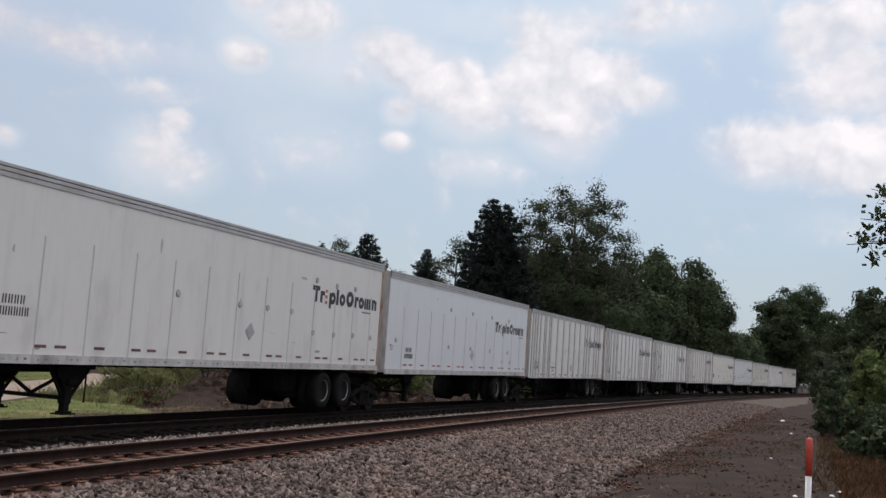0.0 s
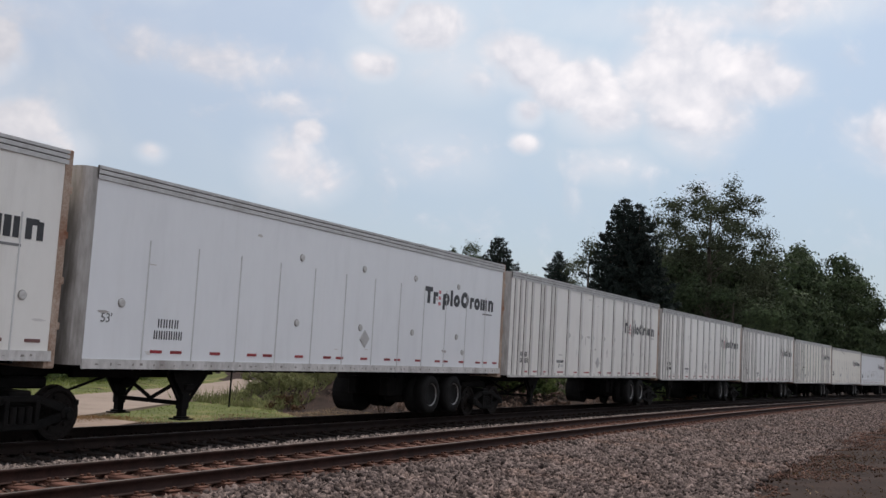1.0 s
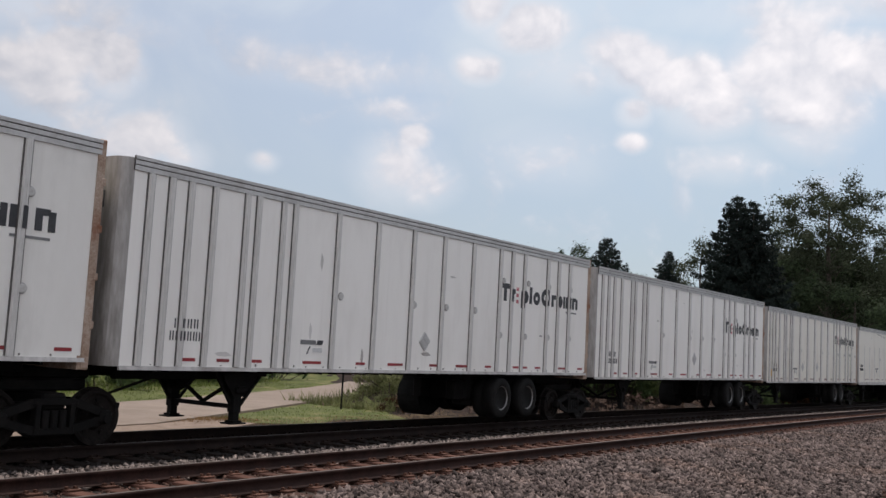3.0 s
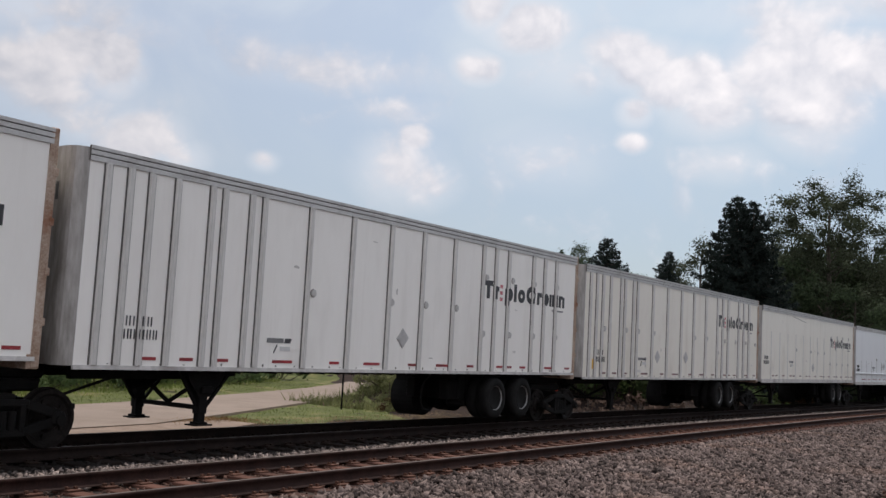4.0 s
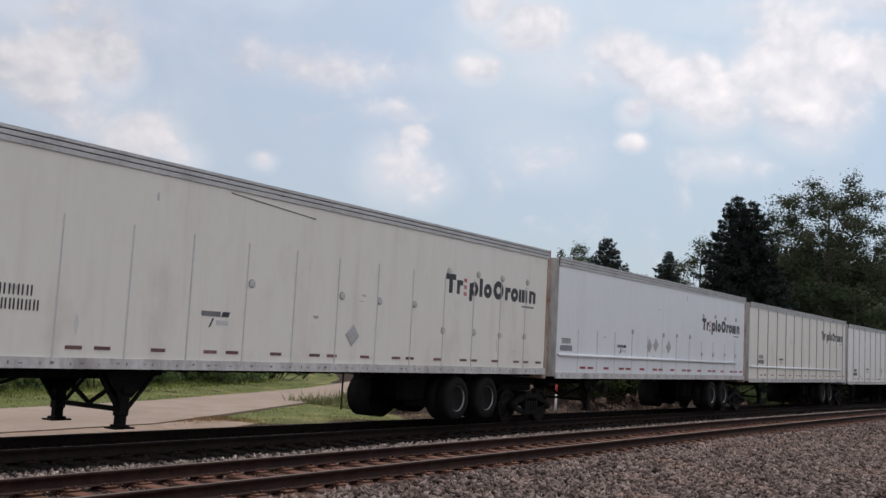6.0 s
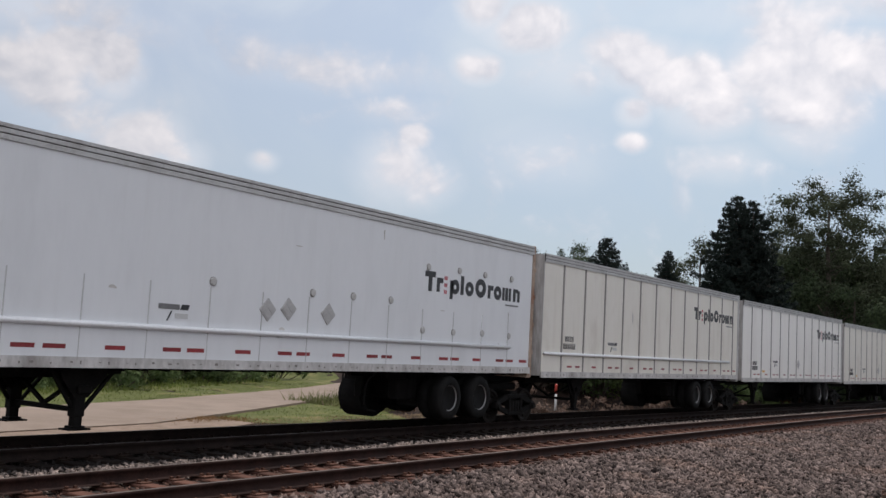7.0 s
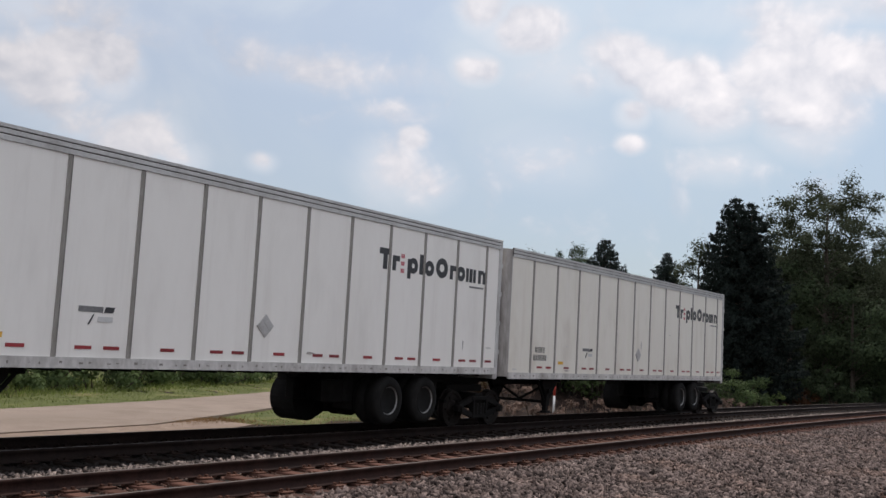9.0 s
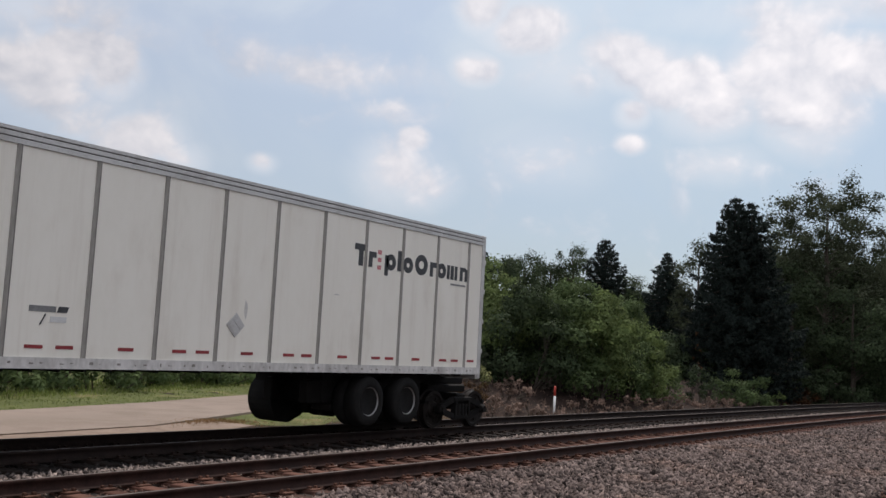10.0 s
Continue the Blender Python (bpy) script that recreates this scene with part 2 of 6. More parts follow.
def leafy(name, dark, light, glow=0.3, rough=0.8):
    """Foliage: every leaf its own tone, light passing through."""
    m = bpy.data.materials.new(name)
    m.use_nodes = True
    n, l = m.node_tree.nodes, m.node_tree.links
    b = n["Principled BSDF"]
    geo = n.new("ShaderNodeNewGeometry")
    x = n.new("ShaderNodeMix")
    x.data_type = "RGBA"
    l.new(geo.outputs["Random Per Island"], x.inputs["Factor"])
    x.inputs[6].default_value, x.inputs[7].default_value = (*dark, 1), (*light, 1)
    tc = n.new("ShaderNodeTexCoord")
    t = n.new("ShaderNodeTexNoise")
    l.new(tc.outputs["Object"], t.inputs["Vector"])
    t.inputs["Scale"].default_value = 0.6
    hv = n.new("ShaderNodeHueSaturation")
    r = n.new("ShaderNodeMapRange")
    l.new(t.outputs["Fac"], r.inputs["Value"])
    r.inputs["From Min"].default_value, r.inputs["From Max"].default_value = 0.3, 0.7
    r.inputs["To Min"].default_value, r.inputs["To Max"].default_value = 0.55, 1.5
    l.new(r.outputs[0], hv.inputs["Value"])
    l.new(x.outputs[2], hv.inputs["Color"])
    l.new(hv.outputs[0], b.inputs["Base Color"])
    b.inputs["Roughness"].default_value = rough
    b.inputs["Specular IOR Level"].default_value = 0.12
    tr = n.new("ShaderNodeBsdfTranslucent")
    l.new(hv.outputs[0], tr.inputs["Color"])
    ms = n.new("ShaderNodeMixShader")
    ms.inputs[0].default_value = glow
    l.new(b.outputs[0], ms.inputs[1])
    l.new(tr.outputs[0], ms.inputs[2])
    l.new(ms.outputs[0], n["Material Output"].inputs["Surface"])
    return m


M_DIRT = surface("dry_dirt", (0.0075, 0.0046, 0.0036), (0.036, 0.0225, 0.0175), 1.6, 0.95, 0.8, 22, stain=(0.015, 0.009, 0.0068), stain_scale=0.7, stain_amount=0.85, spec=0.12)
M_CLOD = surface("earth_clod", (0.014, 0.0083, 0.006), (0.058, 0.036, 0.0275), 3, 0.95, 0.4, 40, island=0.5, spec=0.12)
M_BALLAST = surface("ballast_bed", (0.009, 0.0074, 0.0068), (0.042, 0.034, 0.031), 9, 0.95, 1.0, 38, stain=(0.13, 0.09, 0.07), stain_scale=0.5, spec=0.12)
M_STONE = surface("crushed_stone", (0.042, 0.031, 0.028), (0.148, 0.115, 0.105), 3, 0.9, 0.3, 60, stain=(0.14, 0.09, 0.07), stain_scale=0.6,
                  stain_amount=0.5, island=0.75, spec=0.12)
# paler copy of the stone: sunlight beside the train's shadow is in its colour
M_STONE_PALE = surface("sunlit_stone", (0.085, 0.068, 0.06), (0.25, 0.205, 0.185), 3, 0.9, 0.3, 60, island=0.6, spec=0.12)
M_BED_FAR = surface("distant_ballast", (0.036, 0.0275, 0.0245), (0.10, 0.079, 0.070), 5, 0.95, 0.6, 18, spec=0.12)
# far-track bed and stones: the shade under the train is put into these colours
M_BED_DARK = surface("shaded_bed", (0.008, 0.007, 0.0065), (0.026, 0.022, 0.020), 9, 0.95, 1.0, 38, stain=(0.03, 0.022, 0.018), stain_scale=0.5, spec=0.12)
M_STONE_DARK = surface("shaded_stone", (0.010, 0.0088, 0.0082), (0.034, 0.029, 0.027), 3, 0.9, 0.3, 60, island=0.4, spec=0.12)
M_STONE_DIRTY = surface("rusty_stone", (0.042, 0.023, 0.017), (0.125, 0.072, 0.056), 3, 0.9, 0.3, 60, stain=(0.08, 0.05, 0.04), stain_scale=0.8, island=0.45, spec=0.12)
M_TIE = surface("weathered_tie", (0.034, 0.0175, 0.014), (0.105, 0.054, 0.042), 3, 0.9, 0.7, 40, stain=(0.095, 0.042, 0.027), stain_scale=3,
                each=0.3, stretch=(1, 0.15, 1), spec=0.12)
M_RAIL = surface("rusted_rail", (0.014, 0.0072, 0.006), (0.038, 0.0185, 0.0145), 4, 0.75, 0.25, 50, stain=(0.015, 0.011, 0.010), stain_scale=1.0, spec=0.12)
# far-track rails and ties, darkened for the train's shade
M_RAIL_DARK = surface("shaded_rail", (0.007, 0.0045, 0.004), (0.018, 0.0115, 0.0095), 4, 0.8, 0.25, 50, spec=0.12)
M_TIE_DARK = surface("shaded_tie", (0.008, 0.0055, 0.0045), (0.024, 0.017, 0.014), 3, 0.9, 0.7, 40, each=0.3, stretch=(1, 0.15, 1), spec=0.12)
M_RAILTOP = surface("worn_steel", (0.05, 0.040, 0.037), (0.10, 0.083, 0.078), 2, 0.65, 0.05, 30, metal=0.6, stain=(0.14, 0.13, 0.09), stain_scale=2.5)
# far-track plates, with the train's shade in their colour
M_PLATE_DARK = surface("shaded_plate", (0.012, 0.008, 0.0065), (0.030, 0.019, 0.015), 8, 0.85, 0.3, 60, each=0.25, spec=0.12)
M_PLATE = surface("rusty_plate", (0.055, 0.026, 0.018), (0.12, 0.06, 0.042), 8, 0.85, 0.3, 60, each=0.25, spec=0.12)
M_ROAD = surface("pale_concrete", (0.165, 0.130, 0.105), (0.235, 0.19, 0.158), 0.8, 0.9, 0.15, 30, stain=(0.16, 0.13, 0.107), stain_scale=0.4, spec=0.12)
M_GRAVEL = surface("sandy_gravel", (0.14, 0.104, 0.08), (0.225, 0.172, 0.136), 2.5, 0.95, 0.5, 25, spec=0.12)
M_LAWN = surface("lawn_soil", (0.05, 0.062, 0.019), (0.10, 0.11, 0.037), 1.2, 0.95, 0.6, 25, stain=(0.22, 0.17, 0.09), stain_scale=0.6, spec=0.12)
M_GRASS = leafy("grass_blades", (0.085, 0.115, 0.028), (0.165, 0.20, 0.06), 0.35)
M_STRAW = leafy("dry_grass", (0.036, 0.02, 0.010), (0.09, 0.056, 0.03), 0.25)
M_BROWN = leafy("dead_brush", (0.11, 0.074, 0.058), (0.21, 0.148, 0.118), 0.2)
M_RUSTGRASS = leafy("rusty_grass", (0.035, 0.017, 0.008), (0.095, 0.047, 0.022), 0.25)
M_RUSTPATCH = leafy("rust_patch_grass", (0.13, 0.075, 0.035), (0.24, 0.15, 0.075), 0.3)
M_TAN = leafy("tan_grass", (0.15, 0.105, 0.06), (0.29, 0.22, 0.14), 0.3)
M_WEED = leafy("rank_weed", (0.09, 0.10, 0.04), (0.17, 0.175, 0.08), 0.35)
M_LEAF = leafy("broad_leaf", (0.024, 0.036, 0.019), (0.052, 0.072, 0.034), 0.22)
M_LEAF_LIGHT = leafy("bush_leaf", (0.052, 0.078, 0.032), (0.098, 0.135, 0.055), 0.3)
# lighter copy of the leaf, with a sunlit look put into its colour
M_LEAF_SUNNY = leafy("sunny_leaf", (0.07, 0.10, 0.036), (0.14, 0.18, 0.066), 0.4)
M_LEAF_OLIVE = leafy("olive_leaf", (0.027, 0.034, 0.020), (0.060, 0.071, 0.041), 0.2)
M_NEEDLE = leafy("spruce_needle", (0.008, 0.012, 0.011), (0.022, 0.031, 0.026), 0.08)
M_BARK = surface("bark", (0.035, 0.028, 0.022), (0.10, 0.085, 0.07), 5, 0.95, 0.9, 30, stretch=(1, 1, 0.2), spec=0.12)
M_PAINT = {
    "white": surface("white_paint", (0.835, 0.813, 0.77), (0.865, 0.845, 0.803), 0.5, 0.42, 0.03, 5, stain=(0.60, 0.57, 0.53), stain_scale=0.8, stain_amount=0.3, stretch=(1, 1, 0.35), streak=(0.50, 0.46, 0.41), streak_amount=0.17),
    "bright": surface("bright_white_paint", (0.745, 0.758, 0.772), (0.775, 0.788, 0.80), 0.5, 0.38, 0.03, 5, stain=(0.60, 0.61, 0.62), stain_scale=0.8, stain_amount=0.3, stretch=(1, 1, 0.35), streak=(0.52, 0.51, 0.49), streak_amount=0.12),
    "cream": surface("aged_cream_paint", (0.755, 0.722, 0.645), (0.785, 0.755, 0.683), 0.5, 0.48, 0.03, 5, stain=(0.50, 0.44, 0.36), stain_scale=0.9, stain_amount=0.4, stretch=(1, 1, 0.45), streak=(0.42, 0.34, 0.26), streak_amount=0.20),
    "grey": surface("greyed_white_paint", (0.775, 0.755, 0.71), (0.81, 0.792, 0.75), 0.5, 0.45, 0.03, 5, stain=(0.47, 0.45, 0.42), stain_scale=0.9, stain_amount=0.4, stretch=(1, 1, 0.45), streak=(0.42, 0.39, 0.35), streak_amount=0.20),
}
M_ALU = surface("dull_aluminium", (0.44, 0.43, 0.42), (0.58, 0.57, 0.56), 2, 0.5, 0.1, 30, metal=0.5, stain=(0.25, 0.22, 0.2), stain_scale=1.5)
M_POST = surface("post_metal", (0.52, 0.505, 0.48), (0.68, 0.665, 0.64), 1.0, 0.5, 0.08, 20, metal=0.2, stain=(0.30, 0.26, 0.23), stain_scale=1.5, stretch=(1, 1, 0.2))
M_SEAM = surface("weathered_seam", (0.20, 0.185, 0.165), (0.33, 0.31, 0.285), 1.5, 0.6, 0.08, 20, stain=(0.13, 0.11, 0.09), stain_scale=1.5, stretch=(1, 1, 0.2))
M_CAP = surface("cap_plastic", (0.42, 0.41, 0.395), (0.58, 0.57, 0.55), 9, 0.6, 0.05, 40, stain=(0.25, 0.23, 0.21), stain_scale=12, stain_amount=0.7)
M_GRIME_SHADE = surface("grime_and_shade", (0.16, 0.145, 0.13), (0.27, 0.25, 0.23), 3, 0.8, 0.1, 30)
M_CAULK = surface("dirty_caulk", (0.045, 0.04, 0.036), (0.13, 0.12, 0.11), 3, 0.8, 0.1, 30)
# nose wall: brown stains, over a grey that has the wall's shade painted in
M_NOSE = surface("shaded_nose", (0.20, 0.183, 0.168), (0.40, 0.38, 0.36), 0.9, 0.45, 0.1, 12, metal=0.3, stain=(0.10, 0.065, 0.045), stain_scale=0.8, stain_amount=0.9, stretch=(1, 1, 0.2))
M_RUST = surface("rust_frame", (0.24, 0.15, 0.10), (0.46, 0.37, 0.30), 2.2, 0.85, 0.3, 40, stain=(0.20, 0.075, 0.035), stain_scale=2.6, stain_amount=0.95)
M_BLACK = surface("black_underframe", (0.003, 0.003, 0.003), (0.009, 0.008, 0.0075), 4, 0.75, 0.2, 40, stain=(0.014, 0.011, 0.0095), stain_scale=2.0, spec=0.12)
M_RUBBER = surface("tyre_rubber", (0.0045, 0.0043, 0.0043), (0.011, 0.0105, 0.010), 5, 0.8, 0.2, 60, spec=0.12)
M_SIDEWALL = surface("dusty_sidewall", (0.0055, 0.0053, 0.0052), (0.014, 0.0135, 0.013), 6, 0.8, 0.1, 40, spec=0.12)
M_SILL = surface("dirty_sill", (0.40, 0.385, 0.365), (0.62, 0.60, 0.58), 2.0, 0.6, 0.15, 14, stain=(0.20, 0.17, 0.15), stain_scale=1.6, stain_amount=0.7, stretch=(1, 1, 0.4))
M_RIM = surface("steel_rim", (0.10, 0.098, 0.097), (0.26, 0.256, 0.253), 5, 0.4, 0.1, 40, metal=0.3, stain=(0.09, 0.06, 0.045), stain_scale=4)
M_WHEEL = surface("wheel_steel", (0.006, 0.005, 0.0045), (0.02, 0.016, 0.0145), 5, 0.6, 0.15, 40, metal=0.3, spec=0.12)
M_INK = surface("black_vinyl", (0.022, 0.023, 0.026), (0.045, 0.046, 0.05), 3, 0.5, 0.0, 30)
M_FADED = surface("faded_vinyl", (0.12, 0.12, 0.12), (0.22, 0.22, 0.22), 3, 0.55, 0.0, 30)
M_SCUFF = surface("grey_scuff", (0.42, 0.40, 0.37), (0.60, 0.58, 0.55), 10, 0.6, 0.0, 50)
M_SCUFF_PALE = surface("pale_scuff", (0.56, 0.54, 0.51), (0.68, 0.66, 0.63), 10, 0.6, 0.0, 50)
M_SCUFF_DARK = surface("dark_scuff", (0.26, 0.24, 0.22), (0.50, 0.47, 0.44), 14, 0.6, 0.0, 60)
M_GHOST = surface("ghost_print", (0.50, 0.50, 0.49), (0.58, 0.58, 0.57), 8, 0.55, 0.0, 40)
M_RED = surface("red_reflector", (0.19, 0.018, 0.022), (0.34, 0.035, 0.04), 8, 0.35, 0.05, 60, each=0.25)
M_DULLRED = surface("dirty_reflector", (0.10, 0.05, 0.045), (0.22, 0.10, 0.09), 8, 0.5, 0.05, 60, each=0.35)
M_CROWN = surface("crown_red", (0.42, 0.09, 0.11), (0.58, 0.20, 0.22), 6, 0.5, 0.0, 40)
M_YELLOW = surface("yellow_sticker", (0.62, 0.33, 0.03), (0.75, 0.45, 0.06), 6, 0.5, 0.0, 40)
M_TUBE = surface("bright_rub_rail", (0.74, 0.75, 0.76), (0.84, 0.85, 0.86), 1.0, 0.3, 0.02, 20, metal=0.2)
M_STAKE_RED = surface("stake_red", (0.36, 0.035, 0.022), (0.52, 0.07, 0.045), 8, 0.5, 0.05, 50)
M_STAKE_WHITE = surface("stake_white", (0.60, 0.59, 0.58), (0.74, 0.73, 0.72), 6, 0.6, 0.05, 50)
M_PALE = surface("pale_litter", (0.62, 0.61, 0.59), (0.80, 0.79, 0.77), 8, 0.7, 0.1, 50)


# ---- mesh helpers --------------------------------------------------------


def part(name, bm, material, parent, label="", smooth=False):
    me = bpy.data.meshes.new(name)
    bm.to_mesh(me)
    bm.free()
    for mt in (material if isinstance(material, (list, tuple)) else (material,)):
        me.materials.append(mt)
    if smooth:
        me.shade_smooth()
    return attach(name, me, parent, label)


def attach(name, me, parent, label="", at=None):
    ob = new(name, me)
    if parent:
        ob.parent = parent
    if at is not None:
        ob.matrix_basis = at
    if label:
        tagged(ob, label)
    return ob


def thing(name, label, category, m=None, group="", kind=""):
    ob = new(name)
    ob.empty_display_size = 0.2
    if m is not None:
        ob.matrix_basis = m
    return tagged(ob, label, category, group, kind)


def block(bm, x0, x1, y0, y1, z0, z1, bevel=0.0, slot=0):
    r = bmesh.ops.create_cube(bm, size=1.0)
    m = Matrix.LocRotScale(((x0 + x1) / 2, (y0 + y1) / 2, (z0 + z1) / 2), None, (abs(x1 - x0), abs(y1 - y0), abs(z1 - z0)))
    bmesh.ops.transform(bm, matrix=m, verts=r["verts"])
    if bevel:
        edges = list({e for v in r["verts"] for e in v.link_edges})
        bmesh.ops.bevel(bm, geom=edges, offset=bevel, segments=1, affect="EDGES")
    elif slot:
        for f in {f for v in r["verts"] for f in v.link_faces}:
            f.material_index = slot


def beam(bm, a, b, w, d=None):
    """A square bar from a to b."""
    a, b = Vector(a), Vector(b)
    r = bmesh.ops.create_cube(bm, size=1.0)
    m = Matrix.Translation((a + b) / 2) @ (b - a).to_track_quat("Z", "Y").to_matrix().to_4x4() @ Matrix.Diagonal((w, d or w, (b - a).length, 1))
    bmesh.ops.transform(bm, matrix=m, verts=r["verts"])


def rod(bm, a, b, r1, r2=None, seg=10):
    a, b = Vector(a), Vector(b)
    r = bmesh.ops.create_cone(bm, cap_ends=True, segments=seg, radius1=r1, radius2=r1 if r2 is None else r2, depth=(b - a).length)
    bmesh.ops.transform(bm, matrix=Matrix.Translation((a + b) / 2) @ (b - a).to_track_quat("Z", "Y").to_matrix().to_4x4(), verts=r["verts"])


def lathe(bm, profile, seg=24, closed=True):
    """Turns (radius, y) pairs round the y axis."""
    rings = []
    for r, y in profile:
        rings.append([bm.verts.new((r * math.cos(2 * math.pi * i / seg), y, r * math.sin(2 * math.pi * i / seg))) for i in range(seg)])
    for a, b in zip(rings, rings[1:]):
        for i in range(seg):
            bm.faces.new((a[i], a[(i + 1) % seg], b[(i + 1) % seg], b[i]))
    if closed:
        bm.faces.new(rings[0][::-1])
    bm.faces.new(rings[-1])
    bmesh.ops.recalc_face_normals(bm, faces=bm.faces[:])


def fast_mesh(name, verts, faces, material):
    """A mesh from numpy arrays: verts (n, 3), faces (m, 3 or 4)."""
    me = bpy.data.meshes.new(name)
    k = faces.shape[1]
    me.vertices.add(len(verts))
    me.vertices.foreach_set("co", np.ascontiguousarray(verts, dtype=np.float32).ravel())
    me.loops.add(faces.size)
    me.loops.foreach_set("vertex_index", np.ascontiguousarray(faces, dtype=np.int32).ravel())
    me.polygons.add(len(faces))
    me.polygons.foreach_set("loop_start", np.arange(0, faces.size, k, dtype=np.int32))
    me.update(calc_edges=True)
    me.materials.append(material)
    return me


def strip(name, offs, s_values, material, parent=None, slots=None):
    """A profile of (off, z) swept along the line of the tracks."""
    s = np.array(s_values, float)
    vs = []
    for o, z in offs:
        x, y = bend_np(s, o)
        vs.append(np.stack([x, y, np.full_like(x, z)], 1))
    n, k = len(s), len(offs)
    v = np.concatenate(vs)
    f = [(j * n + i, j * n + i + 1, (j + 1) * n + i + 1, (j + 1) * n + i) for j in range(k - 1) for i in range(n - 1)]
    me = fast_mesh(name, v, np.array(f), material if not isinstance(material, (list, tuple)) else material[0])
    if isinstance(material, (list, tuple)):
        for mt in material[1:]:
            me.materials.append(mt)
        idx = np.repeat(np.array(slots, dtype=np.int32), n - 1)
        me.polygons.foreach_set("material_index", idx)
    return attach(name, me, parent)

# ---- ground, road, ballast, tracks --------------------------------------
rng = np.random.default_rng(7)


def smooth01(a, b, v):
    u = np.clip((np.asarray(v, float) - a) / (b - a), 0, 1)
    return u * u * (3 - 2 * u)


def ground_z(x, y):
    """Height of the earth: flat, with a low bank beyond the far track and a slight hollow beside the ballast."""
    x, y = np.asarray(x, float), np.asarray(y, float)
    line_y = SIDE + BEND * np.maximum(x - BEND_FROM, 0) ** 2 / 2
    off = y - line_y
    far = smooth01(3.0, 5.0, off)
    z = -0.42 - 0.30 * far
    bank = smooth01(31, 37, x) * smooth01(7.2, 12.5, off) * (1 - smooth01(105, 125, x)) * (1 - smooth01(13.6, 16.4, off) * (1 - smooth01(50, 58, x)))
    z = z + 1.35 * bank + 0.012 * np.sin(x * 1.7 + y) + 0.012 * np.sin(y * 2.3 - x * 0.6 + np.sin(x * 0.37) * 2)
    z = z + 0.5 * smooth01(-2.0, -9.0, y) * smooth01(24, 34, x)
    ragged = off + 0.30 * np.sin(x * 0.41 + 0.6) + 0.22 * np.sin(x * 1.13) + 0.16 * np.sin(x * 2.1 + 1.0)
    ragged = np.where(off < -5, ragged, off)
    return z - 0.15 * smooth01(-9.0, -8.0, ragged) * (1 - smooth01(3.2, 4.6, off))


gx = np.concatenate([[-3000, -1000, -400, -180, -100, -60], np.arange(-40, 140, 1.0), np.arange(140, 340, 8.0), [400, 600, 1000, 3000]])
gy = np.concatenate([[-3000, -1000, -300, -120, -60, -35], np.arange(-25, 60, 0.8), [64, 70, 80, 100, 140, 220, 400, 1000, 3000]])
GX, GY = np.meshgrid(gx, gy, indexing="ij")
gv = np.stack([GX, GY, ground_z(GX, GY)], -1).reshape(-1, 3)
ny = len(gy)
gi = (np.arange(len(gx) - 1)[:, None] * ny + np.arange(ny - 1)[None, :]).ravel()
gf = np.stack([gi, gi + ny, gi + ny + 1, gi + 1], 1)
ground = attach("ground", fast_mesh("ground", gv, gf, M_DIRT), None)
tagged(ground, "dry brown earth with patches of stones and weeds", "ground", kind="structure")

# lawn beyond the far track, a little above the earth
LAWN_EDGE = ((-60.0, 20.6), (8.0, 20.6), (17.0, 21.2), (24.0, 20.2), (28.0, 20.2), (30.5, 22.0), (32.0, 24.5), (33.0, 26.0))


def lawn_sheet():
    xs = np.arange(-60, 62, 1.0)
    v, f = [], []
    ys = np.linspace(0, 1, 40)
    for x in xs:
        y0 = float(np.interp(x, [p[0] for p in LAWN_EDGE], [p[1] for p in LAWN_EDGE]))
        y0 += 0.5 * math.sin(x * 1.3) + (0 if x < 33 else (x - 33) * 0.9)
        for k in ys:
            y = y0 + (75 - y0) * k * k
            v.append((x, y, float(ground_z(x, y)) + 0.012))
    n = len(ys)
    for i in range(len(xs) - 1):
        for j in range(n - 1):
            a = i * n + j
            f.append((a, a + n, a + n + 1, a + 1))
    return fast_mesh("lawn", np.array(v), np.array(f), M_LAWN)


lawn = tagged(attach("lawn", lawn_sheet(), None), "mown green grass verge with dry patches", "grass", kind="structure")

# the pale road: near edge and far edge
ROAD = ((-60, 19.4, 23.2), (-20, 19.5, 23.8), (0, 19.7, 24.4), (12, 20.2, 25.0), (18, 21.0, 26.5), (24, 23.6, 28.3), (33, 27.7, 31.9), (40, 31.0, 35.0), (48, 35.6, 39.2), (60, 43.0, 46.6))


def road_sheet(name, lift, thick, material, widen=0.0, rows=ROAD):
    bm = bmesh.new()
    top = []
    for x, y0, y1 in rows:
        z = -0.72 + lift
        top.append((bm.verts.new((x, y0 - widen, z)), bm.verts.new((x, y1 + widen, z)), bm.verts.new((x, y0 - widen, z - thick)), bm.verts.new((x, y1 + widen, z - thick))))
    for a, b in zip(top, top[1:]):
        bm.faces.new((a[0], b[0], b[1], a[1]))
        bm.faces.new((a[2], b[2], b[0], a[0]))
        bm.faces.new((a[1], b[1], b[3], a[3]))
    return part(name, bm, material, None)


road = tagged(road_sheet("road", 0.09, 0.15, M_ROAD), "pale worn concrete lane curving away", "road", kind="structure")
SHOULDER = ((-60, 17.9, 19.4), (0, 18.0, 19.75), (12, 18.2, 20.25), (18, 19.0, 21.0), (21, 20.2, 22.1))
shoulder = tagged(road_sheet("road_shoulder", 0.06, 0.12, M_GRAVEL, rows=SHOULDER), "sandy gravel strip beside the lane", "gravel", kind="structure")

